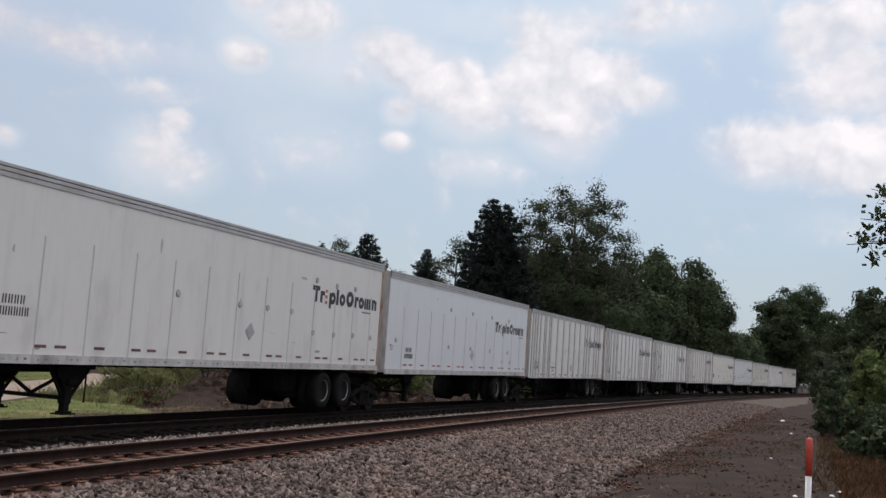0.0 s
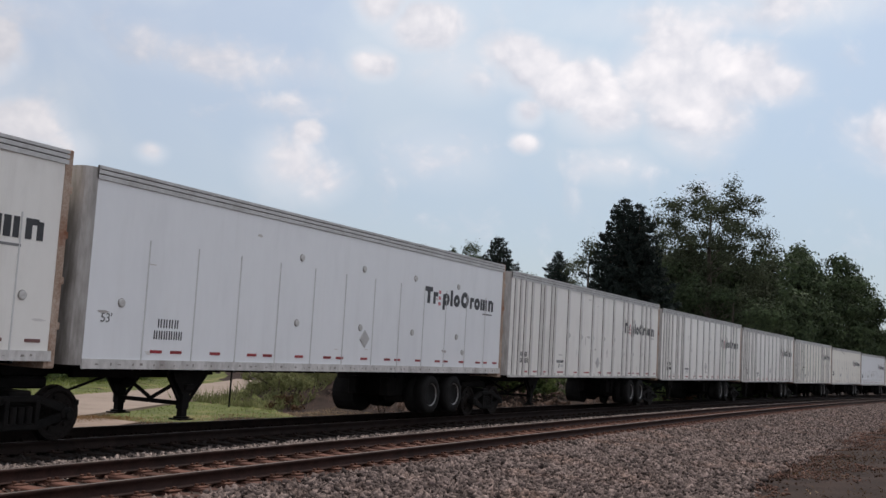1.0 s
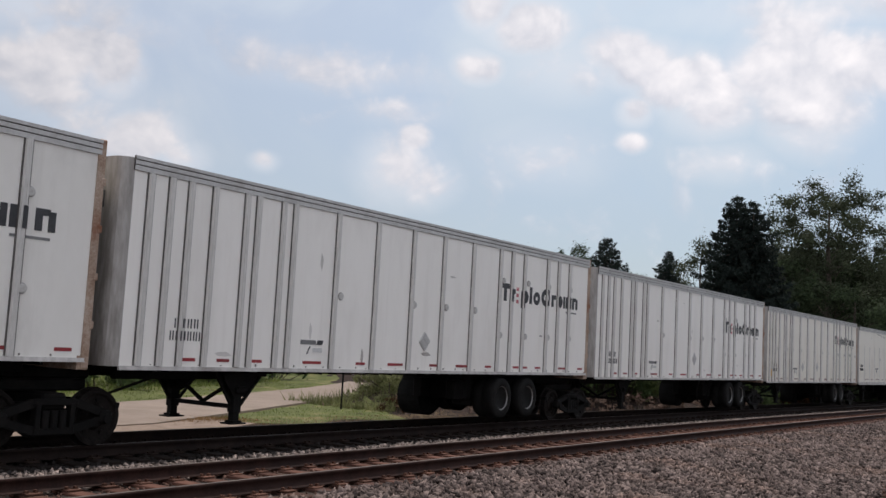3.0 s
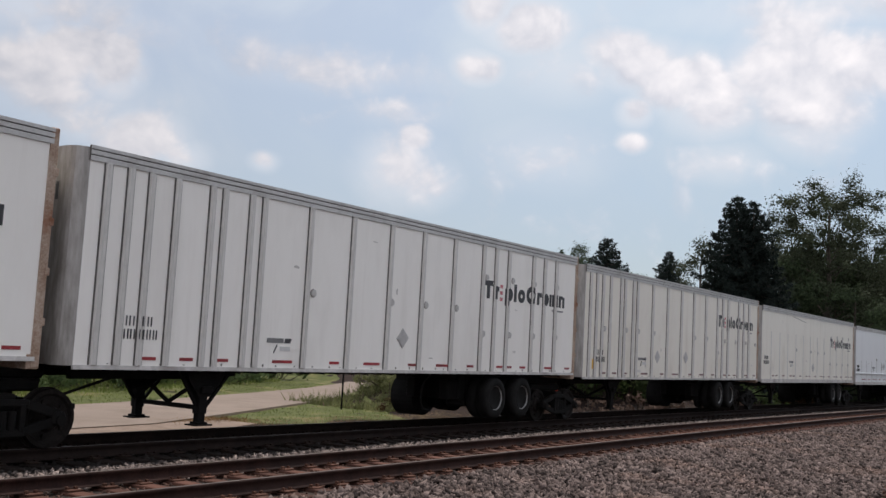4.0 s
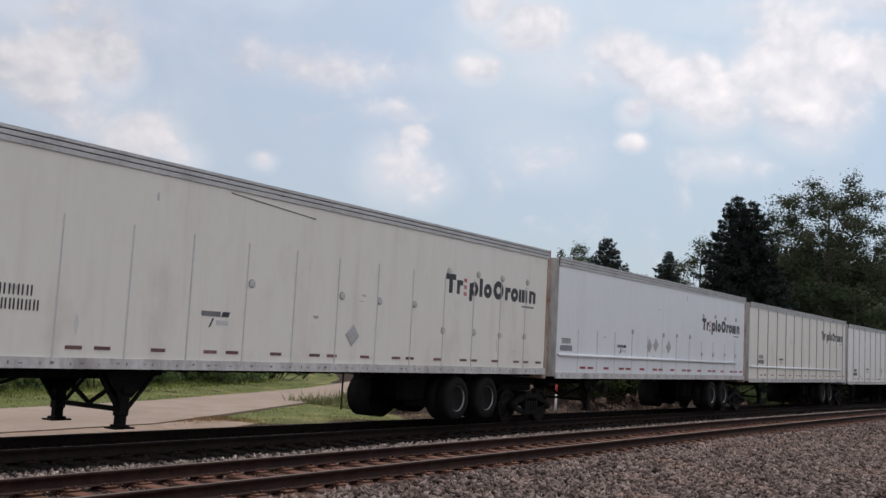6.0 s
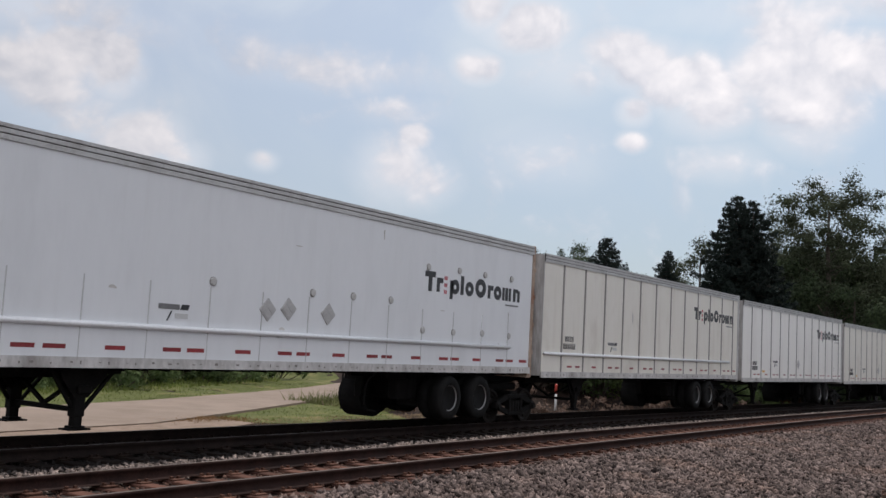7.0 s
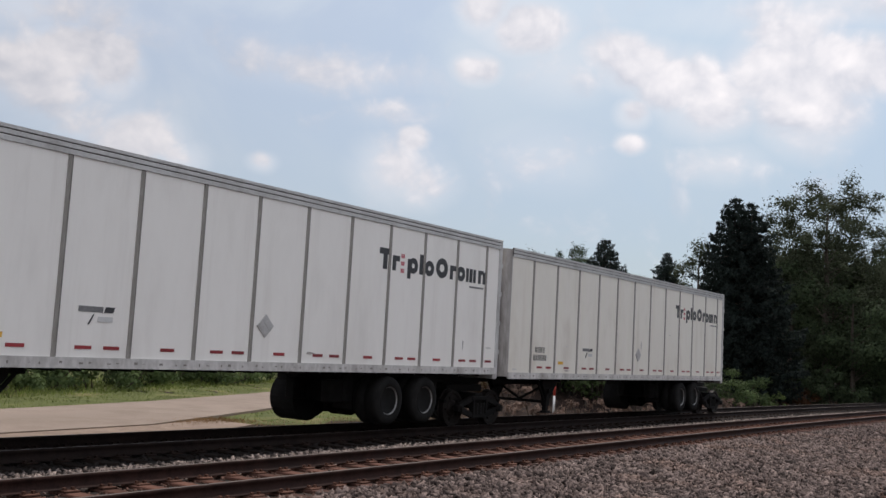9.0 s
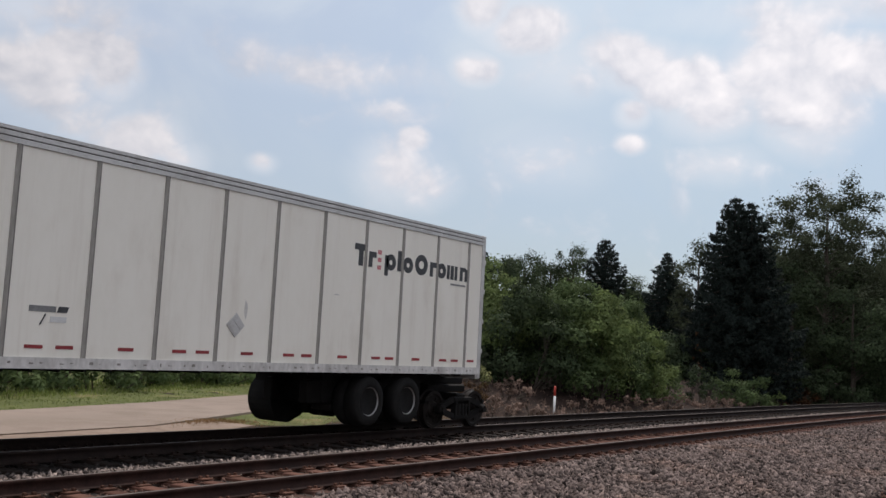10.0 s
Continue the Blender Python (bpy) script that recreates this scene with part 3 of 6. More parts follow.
S_LONG = np.concatenate([np.arange(-160, 0, 8.0), np.arange(0, 330, 3.0)])
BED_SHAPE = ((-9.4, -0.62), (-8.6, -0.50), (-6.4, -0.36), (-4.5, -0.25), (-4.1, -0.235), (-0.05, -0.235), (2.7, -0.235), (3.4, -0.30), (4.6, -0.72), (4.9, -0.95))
# slot 1: strip under the train, shade painted in
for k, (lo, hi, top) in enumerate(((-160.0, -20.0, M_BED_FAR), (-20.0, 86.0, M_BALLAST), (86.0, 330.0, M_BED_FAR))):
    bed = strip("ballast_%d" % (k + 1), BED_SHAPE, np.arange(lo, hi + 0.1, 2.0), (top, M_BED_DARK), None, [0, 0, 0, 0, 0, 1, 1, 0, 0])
    tagged(bed, "bed of grey crushed stone under both tracks", "ballast", kind="structure")


def ballast_z(off):
    return np.interp(off, (-9.4, -8.6, -6.4, -4.5, -4.1, 2.8, 3.4, 4.6), (-0.62, -0.50, -0.36, -0.25, -0.235, -0.235, -0.30, -0.72))


CUBE = np.array([(x, y, z) for x in (-1, 1) for y in (-1, 1) for z in (-1, 1)], float) * 0.5
CUBE_F = np.array([(0, 1, 3, 2), (4, 6, 7, 5), (0, 4, 5, 1), (2, 3, 7, 6), (0, 2, 6, 4), (1, 5, 7, 3)])


OCTA = np.array([(1, 0, 0), (-1, 0, 0), (0, 1, 0), (0, -1, 0), (0, 0, 1), (0, 0, -1)], float) * 0.62
OCTA_F = np.array([(0, 2, 4), (2, 1, 4), (1, 3, 4), (3, 0, 4), (2, 0, 5), (1, 2, 5), (3, 1, 5), (0, 3, 5)])


def stones(name, s, off, size, material, lift=0.25, parent=None, z=None):
    """Angular stones scattered on the ballast."""
    n = len(s)
    v = (OCTA[None] + rng.normal(size=(n, 6, 3)) * 0.16) * np.stack([size * (0.8 + 0.7 * rng.random(n)), size * (0.7 + 0.5 * rng.random(n)), size * (0.55 + 0.4 * rng.random(n))], 1)[:, None, :]
    q = rng.normal(size=(n, 4))
    q /= np.linalg.norm(q, axis=1)[:, None]
    w, x, y, k = q.T
    r = np.stack([1 - 2 * (y * y + k * k), 2 * (x * y - w * k), 2 * (x * k + w * y), 2 * (x * y + w * k), 1 - 2 * (x * x + k * k), 2 * (y * k - w * x),
                  2 * (x * k - w * y), 2 * (y * k + w * x), 1 - 2 * (x * x + y * y)], 1).reshape(n, 3, 3)
    v = np.einsum("nij,nkj->nki", r, v)
    px, py = bend_np(s, off)
    pz = (ballast_z(off) if z is None else z) + size * lift * (0.3 + rng.random(n))
    v += np.stack([px, py, pz], 1)[:, None, :]
    f = (OCTA_F[None] + 6 * np.arange(n)[:, None, None]).reshape(-1, 3)
    return attach(name, fast_mesh(name, v.reshape(-1, 3), f, material), parent)


def scatter(n, s0, s1, o0, o1, near=0.0):
    s = s0 + (s1 - s0) * rng.random(n) ** (1 + near)
    return s, o0 + (o1 - o0) * rng.random(n)




def shoulder_stones(s, o):
    """Keeps the stones that lie on the bed; they thin out over the ragged edge of the earth."""
    px, py = bend_np(s, o)
    bed, earth = ballast_z(o), ground_z(px, py)
    keep = (bed > earth + 0.03 - 0.16 * rng.random(len(s)) ** 2)
    s, o, top = s[keep], o[keep], np.maximum(bed, earth)[keep]
    return s, o, top


s, o, top = shoulder_stones(*scatter(52000, 6, 31, -9.6, -3.85))
st = stones("ballast_stones", s, o, rng.uniform(0.045, 0.105, len(s)), M_STONE, lift=0.5, z=top)
tagged(st, "loose grey angular crushed stones on the shoulder", "stones", kind="stuff")
s, o, top = shoulder_stones(*scatter(30000, 31, 96, -9.6, -3.9, 0.3))
st = stones("ballast_stones", s, o, rng.uniform(0.05, 0.10, len(s)), M_STONE, z=top)
tagged(st, "loose grey angular crushed stones farther along", "stones", kind="stuff")
s, o = scatter(12000, 3, 60, -1.75, -0.22, 0.5)
st = stones("ballast_stones", s, o, rng.uniform(0.04, 0.08, len(s)), M_STONE_PALE)
tagged(st, "crushed stones between the two tracks, sunlight put into their pale colour", "stones", kind="stuff")
s, o = scatter(9000, 4, 50, -3.9, -1.5, 0.5)
st = stones("ballast_stones", s, o, rng.uniform(0.03, 0.06, len(s)), M_STONE_DIRTY, lift=0.1)
tagged(st, "rust-stained stones between the ties", "stones", kind="stuff")
# stones coloured dark to stand for the shade under the train
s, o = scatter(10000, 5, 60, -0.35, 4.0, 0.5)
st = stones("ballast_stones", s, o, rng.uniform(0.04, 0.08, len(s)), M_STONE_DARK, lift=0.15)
tagged(st, "stones of the far track, the train's shade in their colour", "stones", kind="stuff")
s, o = scatter(11000, 10, 80, -9.0, -12.2, 0.3)
o = -8.2 - ((-9.0 - o) / 3.2) ** 1.8 * (1.6 + 0.8 * np.sin(s * 0.55) + 0.5 * np.sin(s * 1.7))
px, py = bend_np(s, o)
st = stones("scattered_stones", s, o, rng.uniform(0.025, 0.07, len(s)), M_STONE_DIRTY, z=ground_z(px, py))
tagged(st, "stray stones lying on the earth", "stones", kind="stuff")
s, o = scatter(9000, 12, 70, -8.6, -15.5, 0.3)
k = np.sin(s * 0.9 + np.sin(o * 1.3) * 2) + np.sin(o * 2.1 + s * 0.35) + rng.normal(size=len(s)) * 0.7 > 0.2
s, o = s[k], o[k]
px, py = bend_np(s, o)
st = stones("earth_clods", s, o, 0.02 + 0.075 * rng.random(len(s)) ** 2.5, M_CLOD, z=ground_z(px, py), lift=0.05)
tagged(st, "crumbly brown clods of earth beside the ballast", "earth clods", kind="stuff")

RAIL_SECTION = ((-0.072, -0.172), (-0.072, -0.160), (-0.012, -0.142), (-0.010, -0.050), (-0.034, -0.040), (-0.034, -0.006), (-0.027, 0.0), (0.027, 0.0),
                (0.034, -0.006), (0.034, -0.040), (0.010, -0.050), (0.012, -0.142), (0.072, -0.160), (0.072, -0.172))
RAIL_SLOTS = [0, 0, 0, 0, 0, 0, 1, 1, 0, 0, 0, 0, 0]


def tie_mesh(material):
    bm = bmesh.new()
    block(bm, -0.115, 0.115, -1.3, 1.3, -0.36, -0.192, 0.012)
    me = bpy.data.meshes.new("tie")
    bm.to_mesh(me)
    bm.free()
    me.materials.append(material)
    return me


def plate_mesh(material):
    bm = bmesh.new()
    block(bm, -0.10, 0.10, -0.18, 0.18, -0.192, -0.172, 0.003)
    for px in (-0.06, 0.06):
        for py in (-0.095, 0.095):
            block(bm, px - 0.018, px + 0.018, py - 0.022, py + 0.022, -0.172, -0.140)
    me = bpy.data.meshes.new("tie_plate")
    bm.to_mesh(me)
    bm.free()
    me.materials.append(material)
    return me


def build_track(name, centre, label, s_near, jitter, rail_paint, tie_paint, plate_paint):
    tr = thing(name, label, "railway track", kind="structure")
    for side in (-1, 1):
        strip("rail", [(centre + side * HALF_GAUGE + o, z) for o, z in RAIL_SECTION], S_LONG, (rail_paint, M_RAILTOP), tr, RAIL_SLOTS)
    tm, pm = tie_mesh(tie_paint), plate_mesh(plate_paint)
    r = random.Random(centre)
    far_v, far_f = [], []
    s = -40.0
    while s < 300:
        x, y, th = on_line(s, centre + r.uniform(-jitter, jitter))
        turn = math.degrees(th) + r.uniform(-1.2, 1.2)
        if s_near[0] < s < s_near[1]:
            attach("tie", tm, tr, at=pose(x, y, r.uniform(-0.012, 0.006), 0, 0, turn))
            for side in (-1, 1):
                x, y, th = on_line(s, centre + side * HALF_GAUGE)
                attach("tie_plate", pm, tr, at=pose(x, y, 0, 0, 0, math.degrees(th)))
        else:
            m = pose(x, y, 0, 0, 0, turn)
            k = 8 * len(far_v)
            far_v.append([m @ Vector((2 * c[0] * 0.115, 2 * c[1] * 1.3, -0.276 + c[2] * 0.168)) for c in CUBE])
            far_f.append(CUBE_F + k)
        s += 0.535
    ob = attach("far_ties", fast_mesh("far_ties", np.array(far_v).reshape(-1, 3), np.concatenate(far_f), tie_paint), tr)
    tagged(ob, kind="stuff")
    return tr


build_track("track_1", NEAR_TRACK, "empty near track with rust-brown rails on wooden ties", (3.0, 75.0), 0.05, M_RAIL, M_TIE, M_PLATE)
build_track("track_2", FAR_TRACK, "far track that carries the train, its shade in the dark colours", (6.0, 75.0), 0.04, M_RAIL_DARK, M_TIE_DARK, M_PLATE_DARK)

# ---- the train -----------------------------------------------------------
LENGTH, HALF_W, FLOOR_Z, TOP_Z = 16.18, 1.295, 1.275, 4.515
LEGS = 13.02                                         # landing legs, metres from the rear
GUARD = 3.28                                         # guard bar, metres ahead of the road wheels
NOSE = 0.24                                          # radius of the nose corners
RIBS = (15.60, 15.19, 14.79, 14.27, 13.53, 13.25, 12.62, 12.31, 11.08, 9.83, 8.58, 7.41, 6.19, 4.95, 4.37, 3.75, 2.50, 1.88, 1.23)
SEAMS_WIDE = (14.83, 13.52, 12.21, 10.92, 9.64, 8.37, 7.09, 5.81, 4.53, 3.27, 1.96, 0.68)
SEAMS_SHORT = (14.48, 13.23, 11.97, 10.70, 9.45, 8.23, 6.96, 5.69, 4.43, 3.19, 2.01, 0.80)
SEAMS_THIN = (14.66, 13.44, 12.24, 11.00, 9.78, 8.57, 7.33, 6.12, 4.90, 3.68, 2.45, 1.22)
MESHES = {}


def shared(key, make, materials, smooth=False):
    """One mesh for all alike pieces."""
    if key not in MESHES:
        bm = bmesh.new()
        make(bm)
        me = bpy.data.meshes.new(key)
        bm.to_mesh(me)
        bm.free()
        for mt in (materials if isinstance(materials, (list, tuple)) else (materials,)):
            me.materials.append(mt)
        if smooth:
            me.shade_smooth()
        MESHES[key] = me
    return MESHES[key]


def make_body(bm):
    """The box, with rounded nose corners."""
    pts = [(-0.06, -HALF_W + 0.012), (-LENGTH + 0.02 + NOSE, -HALF_W + 0.012)]
    for i in range(1, 7):
        a = math.pi / 2 * i / 7
        pts.append((-LENGTH + 0.02 + NOSE * (1 - math.sin(a)), -HALF_W + 0.012 + NOSE * (1 - math.cos(a))))
    pts.append((-LENGTH + 0.02, -HALF_W + 0.012 + NOSE))
    pts += [(x, -y) for x, y in reversed(pts)]
    lo = [bm.verts.new((x, y, FLOOR_Z + 0.04)) for x, y in pts]
    hi = [bm.verts.new((x, y, TOP_Z - 0.03)) for x, y in pts]
    n = len(pts)
    for i in range(n):
        f = bm.faces.new((lo[i], lo[(i + 1) % n], hi[(i + 1) % n], hi[i]))
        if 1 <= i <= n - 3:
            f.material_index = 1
    bm.faces.new(hi).material_index = 2
    bm.faces.new(lo[::-1]).material_index = 3
    bmesh.ops.recalc_face_normals(bm, faces=bm.faces[:])


def make_rib(bm):
    block(bm, -0.076, 0.076, -0.004, 0.012, 1.33, 4.31, slot=1)
    w0, w1, d = 0.056, 0.042, -0.040
    v = [(-w0, 0), (-w1, d), (-0.012, d), (-0.010, d + 0.006), (0.010, d + 0.006), (0.012, d), (w1, d), (w0, 0)]
    lo = [bm.verts.new((x, y, 1.33)) for x, y in v]
    hi = [bm.verts.new((x, y, 4.30)) for x, y in v]
    for i in range(len(v) - 1):
        bm.faces.new((lo[i], lo[i + 1], hi[i + 1], hi[i]))
    bm.faces.new(hi)
    bm.faces.new(lo[::-1])


def make_seam(bm):
    block(bm, -0.032, 0.032, -0.008, 0.012, 1.42, 4.30, 0.003)
    block(bm, 0.032, 0.046, -0.003, 0.012, 1.42, 4.30, slot=1)
    for i in range(28):
        z = 1.50 + i * 0.1
        block(bm, -0.006, 0.006, -0.012, -0.008, z, z + 0.012)


def make_low_seam(bm):
    block(bm, -0.006, 0.006, -0.003, 0.012, 1.42, 2.62)


def make_thin_seam(bm):
    block(bm, -0.009, 0.009, -0.004, 0.012, 1.42, 3.45)


def make_top_rail(bm):
    """One drawn rail with two grooves."""
    prof = ((0.02, 4.30), (-0.014, 4.30), (-0.014, 4.37), (-0.004, 4.374), (-0.004, 4.386), (-0.018, 4.39), (-0.018, 4.45), (-0.008, 4.454), (-0.008, 4.466), (-0.024, 4.47), (-0.024, 4.52), (0.02, 4.52))
    a = [bm.verts.new((-LENGTH + 0.24, y, z)) for y, z in prof]
    b = [bm.verts.new((-0.05, y, z)) for y, z in prof]
    for k in range(len(prof)):
        n = (k + 1) % len(prof)
        bm.faces.new((a[k], a[n], b[n], b[k]))
    bm.faces.new(a)
    bm.faces.new(b[::-1])
    for f in bm.faces:
        c = f.calc_center_median()
        if c.z > 4.515 or (-0.0085 < c.y < -0.003):
            f.material_index = 1
    bmesh.ops.recalc_face_normals(bm, faces=bm.faces[:])


def make_bottom_rail(bm):
    block(bm, -LENGTH + 0.25, -0.05, -0.016, 0.02, FLOOR_Z, 1.42, slot=0)
    block(bm, -LENGTH + 0.25, -0.05, -0.030, 0.02, FLOOR_Z - 0.012, FLOOR_Z + 0.012, slot=0)
    for i in range(96):
        x = -LENGTH + 0.35 + i * 0.162
        if (i * 7) % 11 > 3:
            block(bm, x, x + 0.022 + 0.02 * ((i * 5) % 3), -0.022, -0.015, 1.315 + 0.01 * (i % 3), 1.34 + 0.008 * (i % 4), slot=1)


def make_slim_rail(bm):
    block(bm, -LENGTH + 0.25, -0.05, -0.016, 0.02, FLOOR_Z, 1.325, slot=0)
    block(bm, -LENGTH + 0.25, -0.05, -0.030, 0.02, FLOOR_Z - 0.012, FLOOR_Z + 0.012, slot=0)
    for i in range(96):
        x = -LENGTH + 0.35 + i * 0.162
        if (i * 7) % 11 > 6:
            block(bm, x, x + 0.018, -0.008, 0.013, 1.345, 1.345 + 0.014 * (1 + i % 3), slot=1)


def make_rear_frame(bm):
    for y in (-HALF_W, HALF_W - 0.09):
        block(bm, -0.10, 0.03, y - 0.012, y + 0.10, FLOOR_Z - 0.10, TOP_Z + 0.015, 0.008)
    block(bm, -0.10, 0.03, -HALF_W, HALF_W, TOP_Z - 0.16, TOP_Z + 0.02, 0.008)
    block(bm, -0.16, 0.03, -HALF_W, HALF_W, FLOOR_Z - 0.12, FLOOR_Z + 0.08, 0.008)
    for z in (1.75, 2.45, 3.15, 3.85):
        for y in (-HALF_W - 0.012, HALF_W + 0.0):
            block(bm, -0.02, 0.055, y - 0.012, y + 0.03, z, z + 0.11, 0.006)


def make_door(bm):
    block(bm, -0.03, 0.018, 0.02, 1.17, FLOOR_Z + 0.09, TOP_Z - 0.17, 0.006)
    for y in (0.30, 0.78):
        rod(bm, (0.045, y, FLOOR_Z + 0.06), (0.045, y, TOP_Z - 0.18), 0.017, seg=8)


def make_tyre(bm):
    lathe(bm, ((0.285, -0.27), (0.31, -0.298), (0.37, -0.305), (0.46, -0.29), (0.486, -0.268), (0.500, -0.235), (0.500, -0.03), (0.45, -0.01), (0.45, 0.01), (0.500, 0.03),
               (0.500, 0.235), (0.46, 0.29), (0.37, 0.305), (0.285, 0.27)), 36)
    for f in bm.faces:
        c = f.calc_center_median()
        if 0.30 < math.hypot(c.x, c.z) < 0.47 and abs(c.y) > 0.2:
            f.material_index = 1


def make_rim(bm):
    """Deep dished steel rim: narrow lip, bright barrel, centre with its hub and nuts; shade is painted into lip and
    centre.
    """
    lathe(bm, ((0.300, -0.292), (0.294, -0.298), (0.288, -0.294), (0.256, -0.250), (0.246, -0.185), (0.236, -0.10), (0.222, -0.08), (0.175, -0.055), (0.12, -0.05), (0.112, -0.15), (0.085, -0.185), (0.03, -0.19), (0.02, -0.18)), 36, False)
    for f in bm.faces:
        c = f.calc_center_median()
        if math.hypot(c.x, c.z) < 0.229 or math.hypot(c.x, c.z) > 0.284:
            f.material_index = 1
    for i in range(10):
        a = 2 * math.pi * i / 10
        x, z = 0.165 * math.cos(a), 0.165 * math.sin(a)
        rod(bm, (x, -0.05, z), (x, -0.10, z), 0.015, seg=6)
    for i in range(5):
        a = 2 * math.pi * (i + 0.5) / 5
        x, z = 0.208 * math.cos(a), 0.208 * math.sin(a)
        rod(bm, (x, -0.062, z), (x, -0.068, z), 0.026, seg=8)


def make_leg(bm):
    """Landing leg: tapered gusset plates, square post, inner tube, braces and foot."""
    for y in (-0.075, 0.075):
        v = [(-0.40, 1.26), (0.46, 1.26), (0.42, 1.10), (0.12, 0.80), (-0.10, 0.80), (-0.34, 1.08)]
        a = [bm.verts.new((x, y - 0.008, z)) for x, z in v]
        b = [bm.verts.new((x, y + 0.008, z)) for x, z in v]
        bm.faces.new(a)
        bm.faces.new(b[::-1])
        for i in range(len(v)):
            j = (i + 1) % len(v)
            bm.faces.new((a[j], a[i], b[i], b[j]))
    block(bm, -0.095, 0.095, -0.08, 0.08, 0.52, 1.26, 0.012)
    block(bm, -0.075, 0.075, -0.062, 0.062, 0.36, 0.54, 0.008)
    block(bm, -0.11, 0.11, -0.10, 0.10, 0.345, 0.385, 0.008)
    block(bm, -0.19, 0.19, -0.14, 0.14, 0.322, 0.348, 0.01)
    beam(bm, (0.62, 0, 1.20), (0.09, 0, 0.60), 0.05)
    beam(bm, (-0.48, 0, 1.20), (-0.09, 0, 0.66), 0.05)
    block(bm, 0.40, 0.72, -0.05, 0.05, 1.15, 1.26, 0.01)
    block(bm, -0.10, 0.14, -0.16, -0.08, 0.86, 0.98, 0.02)


def make_long_beam(bm):
    block(bm, -15.4, -12.4, -0.06, 0.06, 1.08, 1.255, 0.01)
    block(bm, -12.4, -5.1, -0.05, 0.05, 1.215, 1.255)
    block(bm, -5.1, -0.5, -0.06, 0.06, 1.08, 1.255, 0.01)


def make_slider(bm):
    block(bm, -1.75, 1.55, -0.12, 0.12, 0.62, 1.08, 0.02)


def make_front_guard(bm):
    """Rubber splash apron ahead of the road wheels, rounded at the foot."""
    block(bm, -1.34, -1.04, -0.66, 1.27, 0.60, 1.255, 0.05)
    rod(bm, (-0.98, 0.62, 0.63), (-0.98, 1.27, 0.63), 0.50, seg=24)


def make_wheel_fill(bm):
    """Added black blocks that fill the dark space behind the near tyres and over the far ones."""
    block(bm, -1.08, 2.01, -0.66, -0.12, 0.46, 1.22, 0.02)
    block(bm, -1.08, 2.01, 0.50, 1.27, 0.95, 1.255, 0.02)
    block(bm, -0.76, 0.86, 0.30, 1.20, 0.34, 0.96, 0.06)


def make_cross(bm):
    block(bm, -0.025, 0.025, -1.22, 1.22, 1.215, 1.268)


def make_axle(bm):
    rod(bm, (0, -0.75, 0), (0, 0.75, 0), 0.075, seg=10)
    for y in (-0.55, 0.55):
        block(bm, -0.16, 0.16, y - 0.06, y + 0.06, -0.12, 0.10, 0.02)
        rod(bm, (0.02, y, 0.08), (0.02, y, 0.30), 0.11, seg=12)


def make_hoop(bm):
    """A bent steel guard bar."""
    pts = [(0.30, 0, 1.22), (0.06, 0, 1.08), (-0.04, 0, 0.88), (-0.05, 0, 0.62), (0.05, 0, 0.47), (0.34, 0, 0.42)]
    for a, c in zip(pts, pts[1:]):
        rod(bm, a, c, 0.022, seg=8)


def make_pipe(bm):
    """Pipe from the trailer's floor down to the bogie."""
    pts = [(-13.9, -0.30, 1.24), (-14.25, -0.32, 1.16), (-14.9, -0.36, 0.98), (-15.55, -0.40, 0.80), (-15.75, -0.42, 0.70)]
    for a, c in zip(pts, pts[1:]):
        rod(bm, a, c, 0.024, seg=8)


def make_scrape(bm):
    """A long dent line below the upper edge."""
    for k in range(9):
        a, b = -11.5 + k * 0.24, -11.5 + (k + 1) * 0.24
        slab(bm, [(a, 4.235 - 0.017 * k), (b, 4.235 - 0.017 * (k + 1)), (b, 4.25 - 0.016 * (k + 1)), (a, 4.26 - 0.018 * k)], -0.006, 0.012)


def make_scuff(seed):
    """A ragged scrape with a shape of its own."""
    def make(bm):
        r = random.Random(seed)
        n, w, h = 9, r.uniform(0.05, 0.26), r.uniform(0.010, 0.045)
        if seed % 3 == 0:
            w, h = h * 1.2, w * 0.9
        pts = []
        for i in range(n):
            a = 2 * math.pi * i / n
            k = r.uniform(0.55, 1.1)
            pts.append((w * k * math.cos(a), h * k * math.sin(a)))
        slab(bm, pts, -0.0025, 0.008)
        bmesh.ops.recalc_face_normals(bm, faces=bm.faces[:])
    return make


def make_tank(bm):
    rod(bm, (-0.5, 0, 0), (0.5, 0, 0), 0.16, seg=14)


def make_tongue(bm):
    block(bm, -0.75, 0.35, -0.16, 0.16, 0.98, 1.18, 0.03)
    block(bm, -0.95, -0.70, -0.09, 0.09, 1.00, 1.14, 0.03)


def make_cap(bm):
    lathe(bm, ((0.060, 0.012), (0.060, -0.006), (0.068, -0.010), (0.068, -0.024), (0.052, -0.032), (0.018, -0.034)), 16)
    # flat dark ring that stands for the shadow round the cap
    lathe(bm, ((0.078, 0.010), (0.078, -0.003), (0.062, -0.005)), 16)
    for f in bm.faces:
        if f.calc_center_median().y > -0.0052:
            f.material_index = 1


def make_placard(bm):
    block(bm, -0.19, 0.19, -0.012, 0.012, -0.19, 0.19, 0.004)
    block(bm, -0.15, 0.15, -0.017, -0.012, -0.15, -0.02)
    block(bm, -0.15, 0.15, -0.017, -0.012, 0.02, 0.15)


def make_reflector(bm):
    block(bm, -0.14, 0.14, -0.005, 0.012, -0.026, 0.026)


